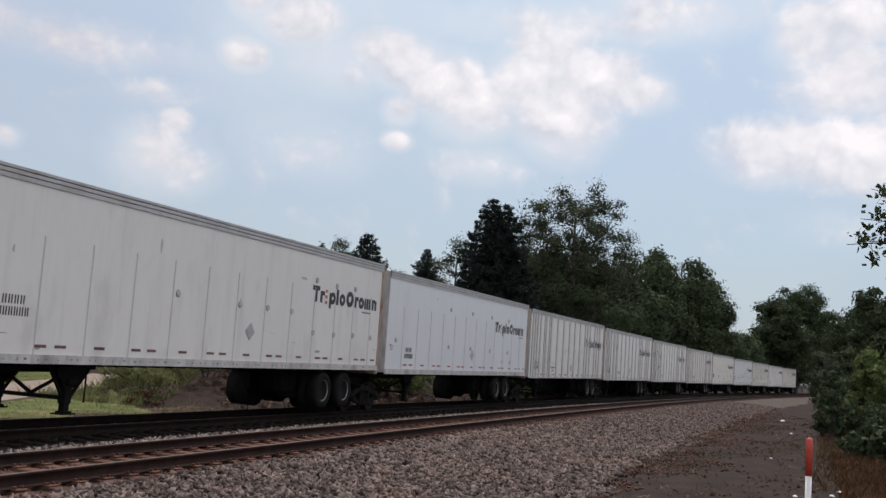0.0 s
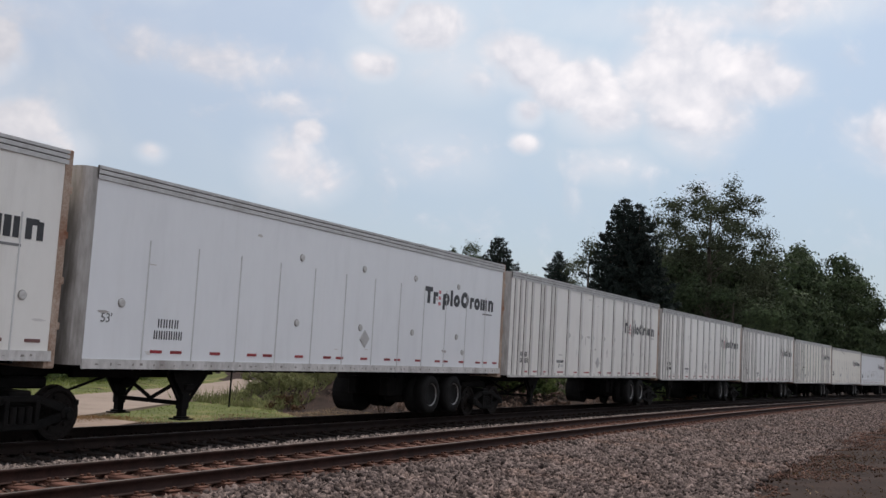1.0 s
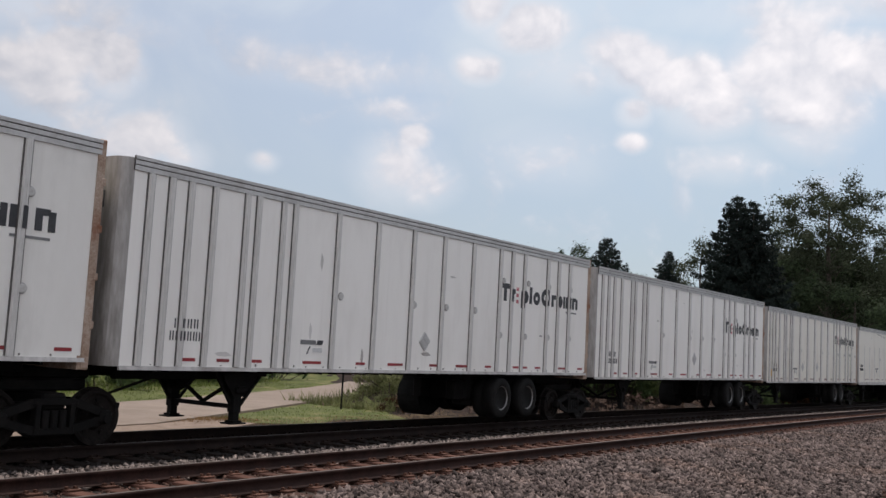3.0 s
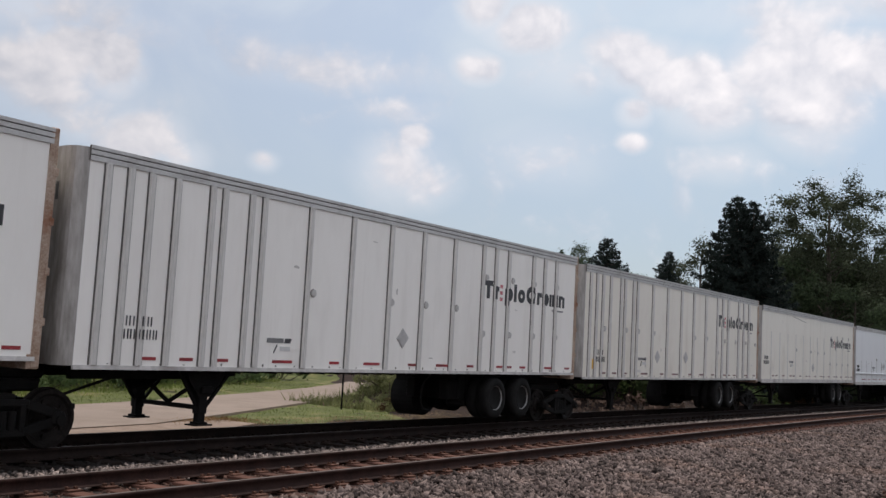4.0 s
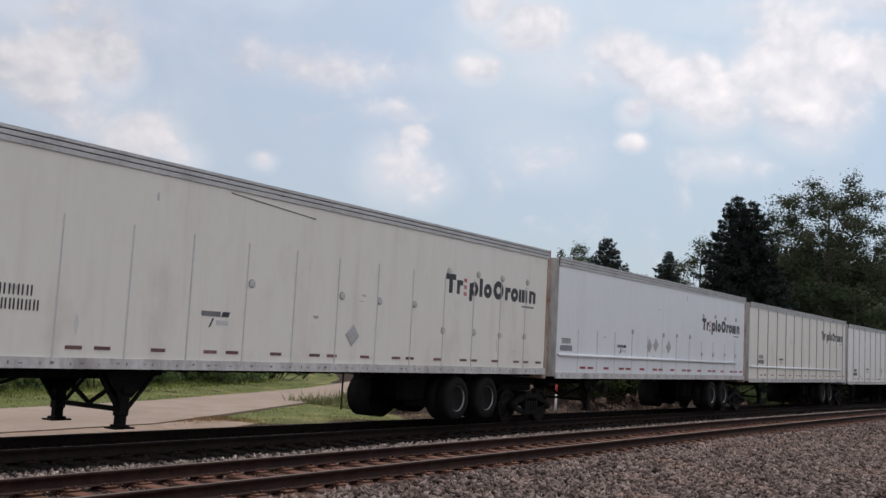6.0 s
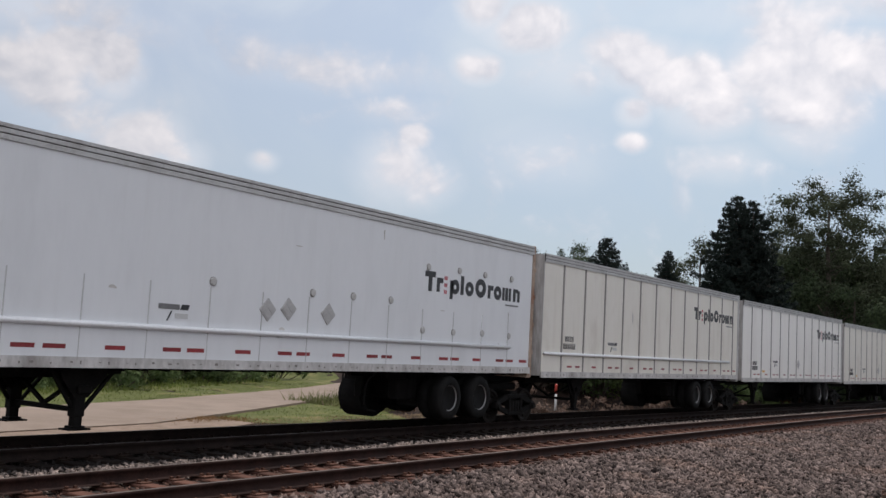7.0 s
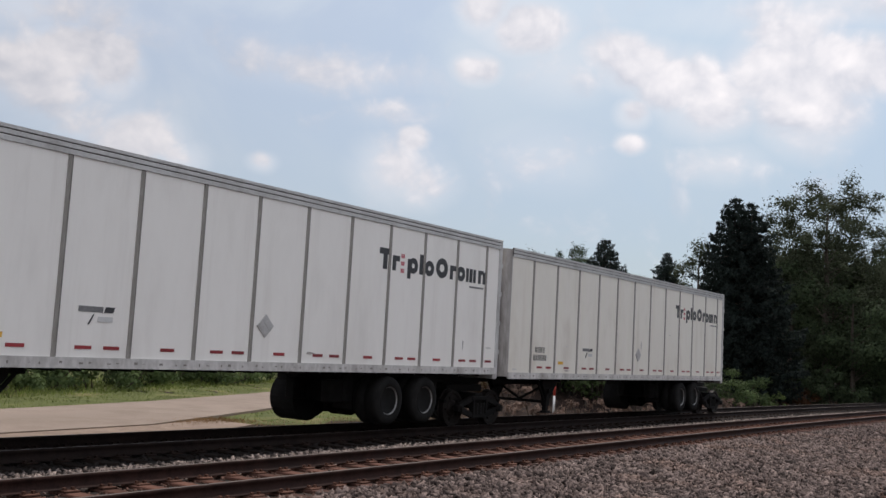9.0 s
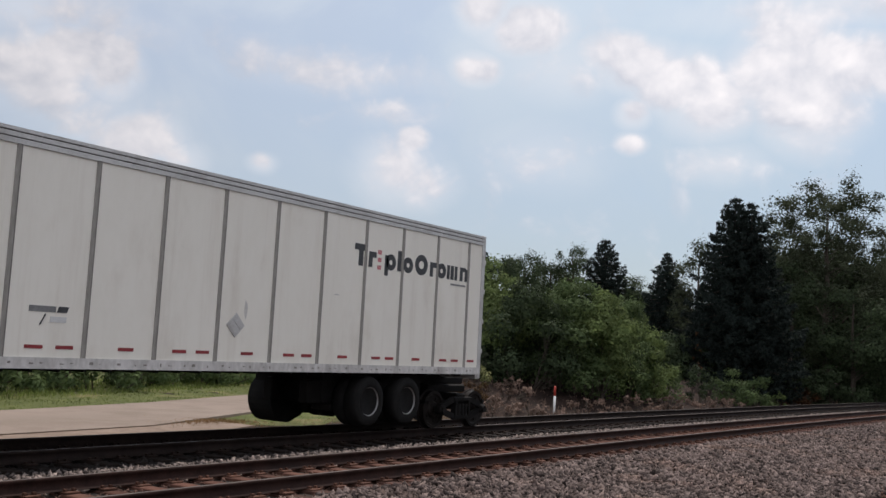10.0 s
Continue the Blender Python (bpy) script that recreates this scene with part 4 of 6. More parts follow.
# word mark: plain shapes of its size, bars (left, right, low, high) and rings (middle, half width, half height, band), metres from its left end
MARK = (
    (((0.00, 0.38, 0.29, 0.41), (0.13, 0.26, 0.00, 0.29)), ()),
    (((0.44, 0.55, 0.00, 0.30), (0.55, 0.67, 0.19, 0.30)), ()),
    (((0.95, 1.06, -0.12, 0.28),), ((1.145, 0.165, 0.16, 0.108),)),
    (((1.37, 1.49, 0.00, 0.41),), ()),
    ((), ((1.73, 0.17, 0.16, 0.112),)),
    ((), ((2.20, 0.225, 0.212, 0.128),)),
    (((2.52, 2.63, 0.00, 0.30), (2.63, 2.75, 0.19, 0.30)), ()),
    ((), ((2.955, 0.17, 0.16, 0.112),)),
    (((3.17, 3.27, 0.00, 0.30), (3.31, 3.43, 0.00, 0.30), (3.47, 3.57, 0.00, 0.30)), ()),
    (((3.68, 3.79, 0.00, 0.30), (3.79, 3.90, 0.21, 0.30), (3.88, 3.99, 0.00, 0.27)), ()),
)


def bars_to_shapes(bars):
    return [[(a, lo), (b, lo), (b, hi), (a, hi)] for a, b, lo, hi in bars]


def ring_to_shapes(mid, w, h, band, n=20):
    """A flat ring whose foot stands a hair below the line."""
    out = []
    for i in range(n):
        a, b = 2 * math.pi * i / n, 2 * math.pi * (i + 1) / n
        zc = h - 0.008
        out.append([(mid + w * math.cos(a), zc + h * math.sin(a)), (mid + w * math.cos(b), zc + h * math.sin(b)),
                    (mid + (w - band) * math.cos(b), zc + (h - band) * math.sin(b)), (mid + (w - band) * math.cos(a), zc + (h - band) * math.sin(a))])
    return out


def clip(poly, x, keep_right):
    """The part of a flat outline on one side of an upright line."""
    out = []
    for (ax, az), (bx, bz) in zip(poly, poly[1:] + poly[:1]):
        ina, inb = (ax >= x) == keep_right, (bx >= x) == keep_right
        if ina:
            out.append((ax, az))
        if ina != inb:
            k = (x - ax) / (bx - ax)
            out.append((x, az + k * (bz - az)))
    return out


def slab(bm, poly, y0, y1):
    if len(poly) < 3:
        return
    a = [bm.verts.new((x, y0, z)) for x, z in poly]
    b = [bm.verts.new((x, y1, z)) for x, z in poly]
    bm.faces.new(a)
    bm.faces.new(b[::-1])
    for i in range(len(poly)):
        j = (i + 1) % len(poly)
        bm.faces.new((a[j], a[i], b[i], b[j]))


def print_on(bm, shapes, start):
    """Thin printed shapes; where posts stand out (start: metres from the rear to the left end, or None) the print runs over them."""
    for poly in shapes:
        slab(bm, poly, -0.004, 0.010)
        if start is not None:
            for u in RIBS:
                slab(bm, clip(clip(poly, start - u - 0.042, True), start - u + 0.042, False), -0.058, -0.045)
    bmesh.ops.recalc_face_normals(bm, faces=bm.faces[:])


def make_letter(bars, rings, start=None):
    shapes = bars_to_shapes(bars)
    for r in rings:
        shapes += ring_to_shapes(*r)
    return lambda bm: print_on(bm, [[(x * 1.045, z * 1.05) for x, z in poly] for poly in shapes], start)


def make_mark_small(bm):
    block(bm, 0.06, 0.68, -0.004, 0.010, 0.015, 0.055)


def make_crown(bm):
    block(bm, -0.055, 0.055, -0.004, 0.010, -0.045, -0.005)
    for x in (-0.045, 0.0, 0.045):
        block(bm, x - 0.013, x + 0.013, -0.004, 0.010, -0.005, 0.04)


NUMBER = [(0.08 + i * 0.135 + k, 0.08 + i * 0.135 + k + 0.022, 0.20, 0.35) for i in range(4) for k in (0, 0.062)]
NUMBER += [(i * 0.121 + k, i * 0.121 + k + 0.022, 0.0, 0.15) for i in range(6) for k in (0, 0.056)]


def make_emblem_bar(bm):
    block(bm, 0.0, 0.42, -0.004, 0.010, 0.20, 0.283)


def make_emblem_block(bm):
    slab(bm, [(0.44, 0.20), (0.60, 0.20), (0.63, 0.285), (0.47, 0.285)], -0.004, 0.010)
    bmesh.ops.recalc_face_normals(bm, faces=bm.faces[:])


def make_emblem_tail(bm):
    beam(bm, (0.26, 0.002, 0.17), (0.18, 0.002, 0.02), 0.035, 0.012)


def make_caption(bm):
    block(bm, 0.34, 0.60, -0.004, 0.010, 0.06, 0.14)


def make_nose_mark(bm):
    block(bm, -0.004, 0.01, 0, 0.055, 0, 0.26)
    block(bm, -0.004, 0.01, 0.09, 0.145, 0, 0.24)


def make_panel_patch(bm):
    block(bm, 0, 0.30, -0.003, 0.010, 0, 0.22)


def make_tube(bm):
    rod(bm, (-LENGTH + 0.35, -0.035, 0), (-1.15, -0.035, 0), 0.045, seg=12)
    block(bm, -LENGTH + 0.35, -1.15, -0.03, 0.012, -0.025, 0.025)


def make_skirt(bm):
    block(bm, -LENGTH + 0.30, -0.9, -0.008, 0.012, 1.42, 1.84)


# what sets each trailer apart: paint, siding, frame, reflectors, caps, extras; axle: metres from the rear to the middle of the road wheels
LOW_CAPS = ((4.82, 2.21), (3.58, 2.22), (2.36, 2.24), (1.13, 2.25))
TOP_CAPS = ((4.76, 3.54), (3.52, 3.57), (2.40, 3.57), (1.14, 3.58))
ROW_CAPS = ((10.9, 2.72), (8.46, 2.71), (7.23, 2.73), (6.02, 2.74))
TRAILERS = (
    dict(number=(15.37, 2.05), mark_u=4.56, axle=2.84, paint="grey", seams="short", frame="rust", tags="dull", caps=((10.52, 2.78), (8.09, 2.72), (6.83, 2.72), (5.63, 2.71), (4.38, 2.23), (3.14, 2.22), (1.9, 2.25), (0.66, 2.23), (4.36, 3.63), (3.15, 3.57), (1.94, 3.59)),
         placards=((7.56, 2.12),), emblem=None, note="white box trailer with thin seams and a rusty rear frame"),
    dict(number=(14.40, 1.78), axle=3.57, paint="bright", seams="thin", frame="rust", tags="red", caps=((10.29, 3.63), (7.84, 3.63), (5.41, 3.63), (3.0, 3.61), (10.33, 2.26), (7.87, 2.27), (5.44, 2.26), (2.98, 2.24), (2.58, 1.83), (15.2, 2.35)),
         placards=((7.66, 2.02),), emblem=None, note="smooth white box trailer with faint seams and scuffed panels", size_mark=True),
    dict(number=(15.10, 1.71), axle=3.02, paint="grey", seams="rib", frame="rust", tags="red", caps=ROW_CAPS + ((9.66, 2.70),) + LOW_CAPS + TOP_CAPS,
         placards=((7.88, 1.81),), emblem=(11.98, 1.56), note="off-white box trailer with grey upright posts"),
    dict(number=(15.0, 1.74), axle=3.95, paint="white", seams="rib", frame="rust", tags="red", caps=ROW_CAPS + LOW_CAPS + TOP_CAPS, placards=((8.01, 1.95),), emblem=(11.95, 1.57),
         note="greyed white box trailer with upright posts"),
    dict(number=(15.14, 1.73), axle=3.43, paint="white", seams="rib", frame="rust", tags="red", caps=ROW_CAPS + LOW_CAPS + TOP_CAPS,
         placards=((8.02, 1.99),), emblem=(12.03, 1.57), note="clean white box trailer with grey upright posts"),
    dict(number=(15.21, 1.76), axle=3.88, mark=3.25, paint="cream", seams="rib", frame="rust", tags="dull", caps=((14.6, 2.73), (13.05, 2.75), (12.14, 2.75), (10.9, 2.75), (7.21, 2.73), (5.99, 2.75), (4.77, 2.27), (4.05, 2.72), (2.80, 2.72), (1.54, 2.73), (0.34, 2.7)),
         placards=((10.59, 1.99), (8.08, 2.02)), emblem=(12.11, 1.66), note="stained cream box trailer with posts and a yellow patch", patch=True),
    dict(number=(15.62, 2.05), axle=3.5, mark=3.06, paint="cream", seams="thin", frame="rust", tags="dull", caps=((10.88, 2.76), (8.44, 2.72), (7.25, 2.70), (6.03, 2.71), (4.9, 2.2), (3.6, 2.21), (2.43, 2.19), (1.2, 2.2)) + TOP_CAPS, placards=((8.06, 1.98),), emblem=(11.97, 1.95),
         note="cream box trailer with thin seams and a scraped upper edge", scrape=True),
    dict(number=(15.7, 2.01), axle=3.0, mark=3.03, paint="bright", seams="low", frame="rust", tags="red", caps=((10.96, 2.71), (8.48, 2.70), (7.29, 2.72), (6.06, 2.73), (4.87, 2.16), (3.66, 2.16), (2.41, 2.19), (1.16, 2.17)) + TOP_CAPS,
         placards=((9.64, 2.32), (9.11, 2.36), (8.01, 2.33)), emblem=(12.05, 2.0), note="bright white box trailer with a long rub rail", tube=True),
    dict(number=(14.7, 2.04), axle=3.75, mark=3.36, paint="cream", seams="wide", frame="alu", tags="red", caps=(), placards=(), emblem=(11.89, 2.02), note="cream box trailer with grey seams and a rub rail", tube=True),
    dict(number=(14.67, 1.75), axle=3.6, mark=3.38, paint="white", seams="wide", frame="alu", tags="red", caps=(), placards=((8.03, 2.05),), emblem=(11.85, 1.88), note="white box trailer with grey seams", patch=True),
    dict(number=(14.66, 1.74), axle=3.46, mark=3.38, paint="cream", seams="wide", frame="alu", tags="red", caps=(), placards=((7.95, 2.04),), emblem=(11.84, 1.85), note="cream-white last box trailer with grey seams", patch=True),
)
REFLECTORS = (14.32, 13.83, 12.80, 11.72, 11.23, 10.17, 9.13, 8.64, 7.63, 6.58, 6.10, 5.06, 4.0, 3.55, 2.6, 1.55, 1.08, 0.4)


def build_trailer(spec, index):
    tr = thing("box_trailer", spec["note"], "trailer", group="trailers of the train")
    paint = M_PAINT[spec["paint"]]
    near = -HALF_W
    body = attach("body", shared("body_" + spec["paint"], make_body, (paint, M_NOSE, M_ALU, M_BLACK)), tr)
    side = (pose(0, near, 0), pose(0, -near, 0) @ Matrix.Diagonal((1, -1, 1, 1)))
    for at in side:
        attach("top_rail", shared("top_rail", make_top_rail, (M_ALU, M_CAULK)), tr, "grey metal upper rail", at)
        kind = spec["seams"]
        slim = kind == "rib"
        attach("bottom_rail", shared("slim_rail" if slim else "bottom_rail", make_slim_rail if slim else make_bottom_rail, (M_SILL, M_GRIME_SHADE)), tr, "", at)
        for u in {"rib": RIBS, "wide": SEAMS_WIDE, "thin": SEAMS_THIN, "short": SEAMS_SHORT, "low": SEAMS_THIN}[kind]:
            at_u = at @ pose(-u, 0, 0)
            if kind == "rib":
                attach("post", shared("post", make_rib, (M_POST, M_CAULK)), tr, "grey upright post", at_u)
            elif kind == "wide":
                attach("seam", shared("seam", make_seam, (M_SEAM, M_CAULK)), tr, "riveted grey seam", at_u)
            else:
                attach("seam", shared("low_seam", make_low_seam, M_GHOST) if kind == "low" else shared("thin_seam", make_thin_seam, M_GHOST), tr, "faint seam", at_u)
    attach("rear_frame", shared("rear_frame_" + spec["frame"], make_rear_frame, M_RUST if spec["frame"] == "rust" else M_ALU), tr)
    for m in (pose(0, 0, 0), Matrix.Diagonal((1, -1, 1, 1))):
        attach("rear_door", shared("rear_door_" + spec["paint"], make_door, paint), tr, "", m)
    r = random.Random(index)
    ink = M_INK
    face = near + 0.012
    over = kind == "rib"
    red = shared("reflector_red" if spec["tags"] == "red" else "reflector_dull", make_reflector, M_RED if spec["tags"] == "red" else M_DULLRED)
    for u in REFLECTORS:
        if min(abs(u - q) for q in (RIBS if kind == "rib" else (99,))) < 0.2:
            u += 0.26
        attach("reflector", red, tr, "", pose(-u, face - 0.004, 1.44 if kind == "rib" else 1.565) @ Matrix.Diagonal((1.3, 1, 1.25, 1) if kind == "low" else (1, 1, 1, 1)))
    # lettering as plain slabs
    mark_x = -spec.get("mark_u", 4.87)
    mark_z = spec.get("mark", 3.06)
    for k, (bars, rings) in enumerate(MARK):
        attach("letter_slab", shared("letter_slab_%d_%s" % (k, over), make_letter(bars, rings, 4.87 if over else None), ink), tr, "", pose(mark_x, face - 0.004, mark_z))
    attach("small_mark", shared("small_mark", make_mark_small, M_FADED), tr, "", pose(-1.45, face - 0.004, mark_z - 0.14))
    for k in range(3):
        attach("crown_mark", shared("crown_mark", make_crown, M_CROWN), tr, "small red crown shape", pose(mark_x + 0.81, face - 0.004, mark_z + 0.02 + k * 0.155))
    num_u, num_z = spec["number"]
    for k, bar in enumerate(NUMBER):
        attach("number_bar", shared("number_bar_%d_%s" % (k, num_u if over else ""), lambda bm: print_on(bm, bars_to_shapes([bar]), num_u if over else None), ink), tr, "", pose(-num_u, face - 0.004, num_z))
    if spec["emblem"]:
        at = pose(-spec["emblem"][0], face - 0.004, spec["emblem"][1])
        attach("emblem_bar", shared("emblem_bar", make_emblem_bar, M_FADED), tr, "faded striped bar", at)
        attach("emblem_block", shared("emblem_block", make_emblem_block, M_INK), tr, "", at)
        attach("emblem_tail", shared("emblem_tail", make_emblem_tail, M_INK), tr, "", at)
        attach("caption_bar", shared("caption_bar", make_caption, M_GHOST), tr, "", at)
    for u, z in spec["placards"]:
        attach("placard_holder", shared("placard", make_placard, M_ALU), tr, "grey metal diamond placard holder", pose(-u, face - 0.006, z, 0, 45 + r.uniform(-6, 6), 0) @ Matrix.Diagonal((0.78, 1, 0.78, 1)))
    for u, z in spec["caps"]:
        attach("vent_cap", shared("cap", make_cap, (M_CAP, M_GRIME_SHADE)), tr, "", pose(-u, face - 0.002 , z))
    for k in range(6 if kind == "wide" else 16):
        sd = r.randrange(12)
        u, z = r.uniform(0.3, LENGTH - 0.5), (r.uniform(1.46, 2.3) if k % 3 else r.uniform(2.3, 4.1))
        if min(abs(u - q) for q in (RIBS if over else SEAMS_WIDE)) < 0.25:
            continue
        attach("scuff", shared("scuff_%d_%s" % (sd, k % 3), make_scuff(sd), (M_SCUFF, M_SCUFF_PALE, M_SCUFF_DARK)[k % 3]), tr, "", pose(-u, face - 0.001, z))
    if spec.get("patch"):
        attach("sticker", shared("sticker", make_panel_patch, M_YELLOW), tr, "yellow sticker", pose(-15.35 if kind == "rib" else -13.3, face - 0.004, 1.55 if kind == "rib" else 1.66)
               @ Matrix.Diagonal((1, 1, 1.3 if kind == "rib" else 0.35, 1)))
    if spec.get("tube"):
        attach("rub_rail", shared("rub_rail", make_tube, M_TUBE, True), tr, "bright round rub rail", pose(0, face - 0.004, 1.90))
        attach("skirt_panel", shared("skirt_" + spec["paint"], make_skirt, paint), tr, "", pose(0, face, 0))
    for k in range(4):
        attach("nose_mark", shared("nose_mark", make_nose_mark, ink), tr, "", pose(-LENGTH + 0.018, -0.93 + 0.2 * k, 3.70))
    if spec.get("size_mark"):
        cu = bpy.data.curves.new("size_mark", "FONT")
        cu.body, cu.size, cu.extrude = "53'", 0.21, 0.003
        cu.materials.append(M_FADED)
        ob = attach("size_mark", cu, tr, "faded painted figure", pose(-15.62, face - 0.006, 2.02, 90, 0, 0))
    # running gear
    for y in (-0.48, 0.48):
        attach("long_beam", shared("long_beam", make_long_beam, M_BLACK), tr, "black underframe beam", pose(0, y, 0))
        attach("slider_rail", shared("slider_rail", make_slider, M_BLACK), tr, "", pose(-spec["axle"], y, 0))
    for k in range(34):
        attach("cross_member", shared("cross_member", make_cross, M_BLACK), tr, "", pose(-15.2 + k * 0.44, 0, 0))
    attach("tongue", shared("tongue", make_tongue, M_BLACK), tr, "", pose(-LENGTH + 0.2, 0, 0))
    for y in (-0.80, 0.80):
        attach("landing_leg", shared("landing_leg", make_leg, M_BLACK), tr, "black landing leg", pose(-LEGS, y, 0))

    def make_brace(bm):
        beam(bm, (0, -0.78, 0.62), (0, 0.78, 0.62), 0.075)
        beam(bm, (0, -0.74, 1.06), (0, 0.06, 0.63), 0.055)
        beam(bm, (0, 0.74, 1.06), (0, -0.06, 0.63), 0.055)
        beam(bm, (0, -0.74, 1.14), (0, 0.74, 1.10), 0.03)
    attach("leg_brace", shared("leg_brace", make_brace, M_BLACK), tr, "", pose(-LEGS, 0, 0))
    attach("brake_pipe", shared("brake_pipe", make_pipe, M_BLACK), tr, "black bent pipe")
    if spec.get("scrape"):
        attach("scrape", shared("scrape", make_scrape, M_GRIME_SHADE), tr, "dark scraped dent", pose(0, face - 0.002, 0))
    gear = pose(-spec["axle"], 0, 0)
    for u in (spec["axle"] + 0.645, spec["axle"] - 0.645):
        attach("axle", shared("axle", make_axle, M_BLACK), tr, "", pose(-u, 0, 0.70))
        for sgn in (-1, 1):
            ty = attach("tyre", shared("tyre", make_tyre, (M_RUBBER, M_SIDEWALL), True), tr, "", pose(-u, sgn * 0.985, 0.69, 0, 0, 0 if sgn < 0 else 180))
            attach("rim", shared("rim", make_rim, (M_RIM, M_WHEEL)), ty, "dusty steel rim")
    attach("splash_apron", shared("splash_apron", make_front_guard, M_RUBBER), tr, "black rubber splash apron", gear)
    attach("wheel_shield", shared("wheel_shield", make_wheel_fill, M_BLACK), tr, "", gear)
    if index in (4, 7):
        attach("guard_bar", shared("guard_bar", make_hoop, M_BLACK), tr, "bent black guard bar", pose(-spec["axle"] - GUARD, -0.95, 0))
    attach("air_tank", shared("air_tank", make_tank, M_BLACK), tr, "", pose(-spec["axle"], 0.1, 1.0))
    return tr


def make_side_frame(bm):
    """Slim cast bogie side frame with spring nest and bearing boxes; the wheels show round its ends."""
    beam(bm, (-0.86, 0, 0.42), (-0.30, 0, 0.27), 0.09, 0.12)
    beam(bm, (0.86, 0, 0.42), (0.30, 0, 0.27), 0.09, 0.12)
    block(bm, -0.34, 0.34, -0.06, 0.06, 0.20, 0.31, 0.02)
    beam(bm, (-0.88, 0, 0.50), (-0.35, 0, 0.66), 0.09, 0.12)
    beam(bm, (0.88, 0, 0.50), (0.35, 0, 0.66), 0.09, 0.12)
    block(bm, -0.38, 0.38, -0.06, 0.06, 0.62, 0.72, 0.02)
    for x in (-0.28, 0.28):
        block(bm, x - 0.04, x + 0.04, -0.07, 0.07, 0.28, 0.66, 0.01)
    for x in (-0.86, 0.86):
        block(bm, x - 0.11, x + 0.11, -0.10, 0.10, 0.34, 0.54, 0.04)
        rod(bm, (x, -0.13, 0.425), (x, -0.09, 0.425), 0.075, seg=12)
    for x in (-0.14, 0.0, 0.14):
        rod(bm, (x, -0.02, 0.30), (x, -0.02, 0.56), 0.06, seg=10)


def make_wheelset(bm):
    rod(bm, (0, -0.98, 0), (0, 0.98, 0), 0.075, seg=12)
    for sgn in (-1, 1):
        prof = ((0.05, 0.86), (0.16, 0.84), (0.20, 0.79), (0.33, 0.80), (0.36, 0.83), (0.42, 0.83), (0.425, 0.715), (0.455, 0.70), (0.455, 0.68), (0.36, 0.68), (0.32, 0.72), (0.20, 0.73), (0.05, 0.70))
        sub = bmesh.new()
        lathe(sub, [(r, sgn * y) for r, y in prof], 28)
        me = bpy.data.meshes.new("tmp")
        sub.to_mesh(me)
        sub.free()
        bm.from_mesh(me)
        bpy.data.meshes.remove(me)
        for k in range(5):
            a = 2 * math.pi * k / 5
            rod(bm, (0.26 * math.cos(a), sgn * 0.79, 0.26 * math.sin(a)), (0.26 * math.cos(a), sgn * 0.825, 0.26 * math.sin(a)), 0.035, seg=8)


def make_bolster(bm):
    block(bm, -0.20, 0.20, -1.0, 1.0, 0.56, 0.80, 0.03)
    block(bm, -0.75, 0.85, -0.55, 0.55, 0.80, 0.98, 0.03)
    block(bm, -0.95, 1.05, -0.34, 0.34, 0.98, 1.16, 0.03)
    for y in (-0.62, 0.62):
        beam(bm, (-1.25, y, 0.62), (1.25, y, 0.62), 0.07)
    for x in (-1.22, 1.22):
        beam(bm, (x, -0.85, 0.60), (x, 0.85, 0.60), 0.08)


def build_bogie():
    b = thing("rail_bogie", "black four-wheel rail bogie under the trailer ends", "bogie", group="bogies of the train")
    for y in (-1.0, 1.0):
        attach("side_frame", shared("side_frame", make_side_frame, M_BLACK), b, "", pose(0, y, 0, 0, 0, 0 if y < 0 else 180))
    attach("bolster", shared("bolster", make_bolster, M_BLACK), b)
    sets = [attach("wheelset", shared("wheelset", make_wheelset, M_WHEEL), b, "steel wheels on an axle", pose(x, 0, 0.425)) for x in (-0.86, 0.86)]
    return b, sets


trailers = [build_trailer(spec, i) for i, spec in enumerate(TRAILERS)]
bogies = [build_bogie() for _ in range(len(TRAILERS) + 1)]


def train_pose(s):
    """A trailer whose rear end stands at s: it lies on the chord between its bogies, its nose a little lower."""
    ax, ay, _ = on_line(s - 0.8, FAR_TRACK)
    bx, by, _ = on_line(s - 15.6, FAR_TRACK)
    th = math.atan2(ay - by, ax - bx)
    return pose(ax + 0.8 * math.cos(th), ay + 0.8 * math.sin(th), 0, 0, -0.36, math.degrees(th))


def bogie_pose(s):
    x, y, th = on_line(s, FAR_TRACK)
    return pose(x, y, 0, 0, 0, math.degrees(th))


def motions():
    times = [0.25 * i for i in range(41)]
    for i, tr in enumerate(trailers):
        walk(tr, [(t, train_pose(REAR_0 + i * PITCH_LEN - SPEED * t)) for t in times])
    for i, (b, sets) in enumerate(bogies):
        walk(b, [(t, bogie_pose(REAR_0 + (i - 1) * PITCH_LEN - 0.26 - SPEED * t)) for t in times])
        for ws in sets:
            x = ws.location.x
            walk(ws, [(k / FPS, pose(x, 0, 0.425) @ pose(0, 0, 0, 0, -math.degrees(SPEED * k / FPS / 0.425), 0)) for k in range(301)])

# ---- trees, bushes, grass ------------------------------------------------


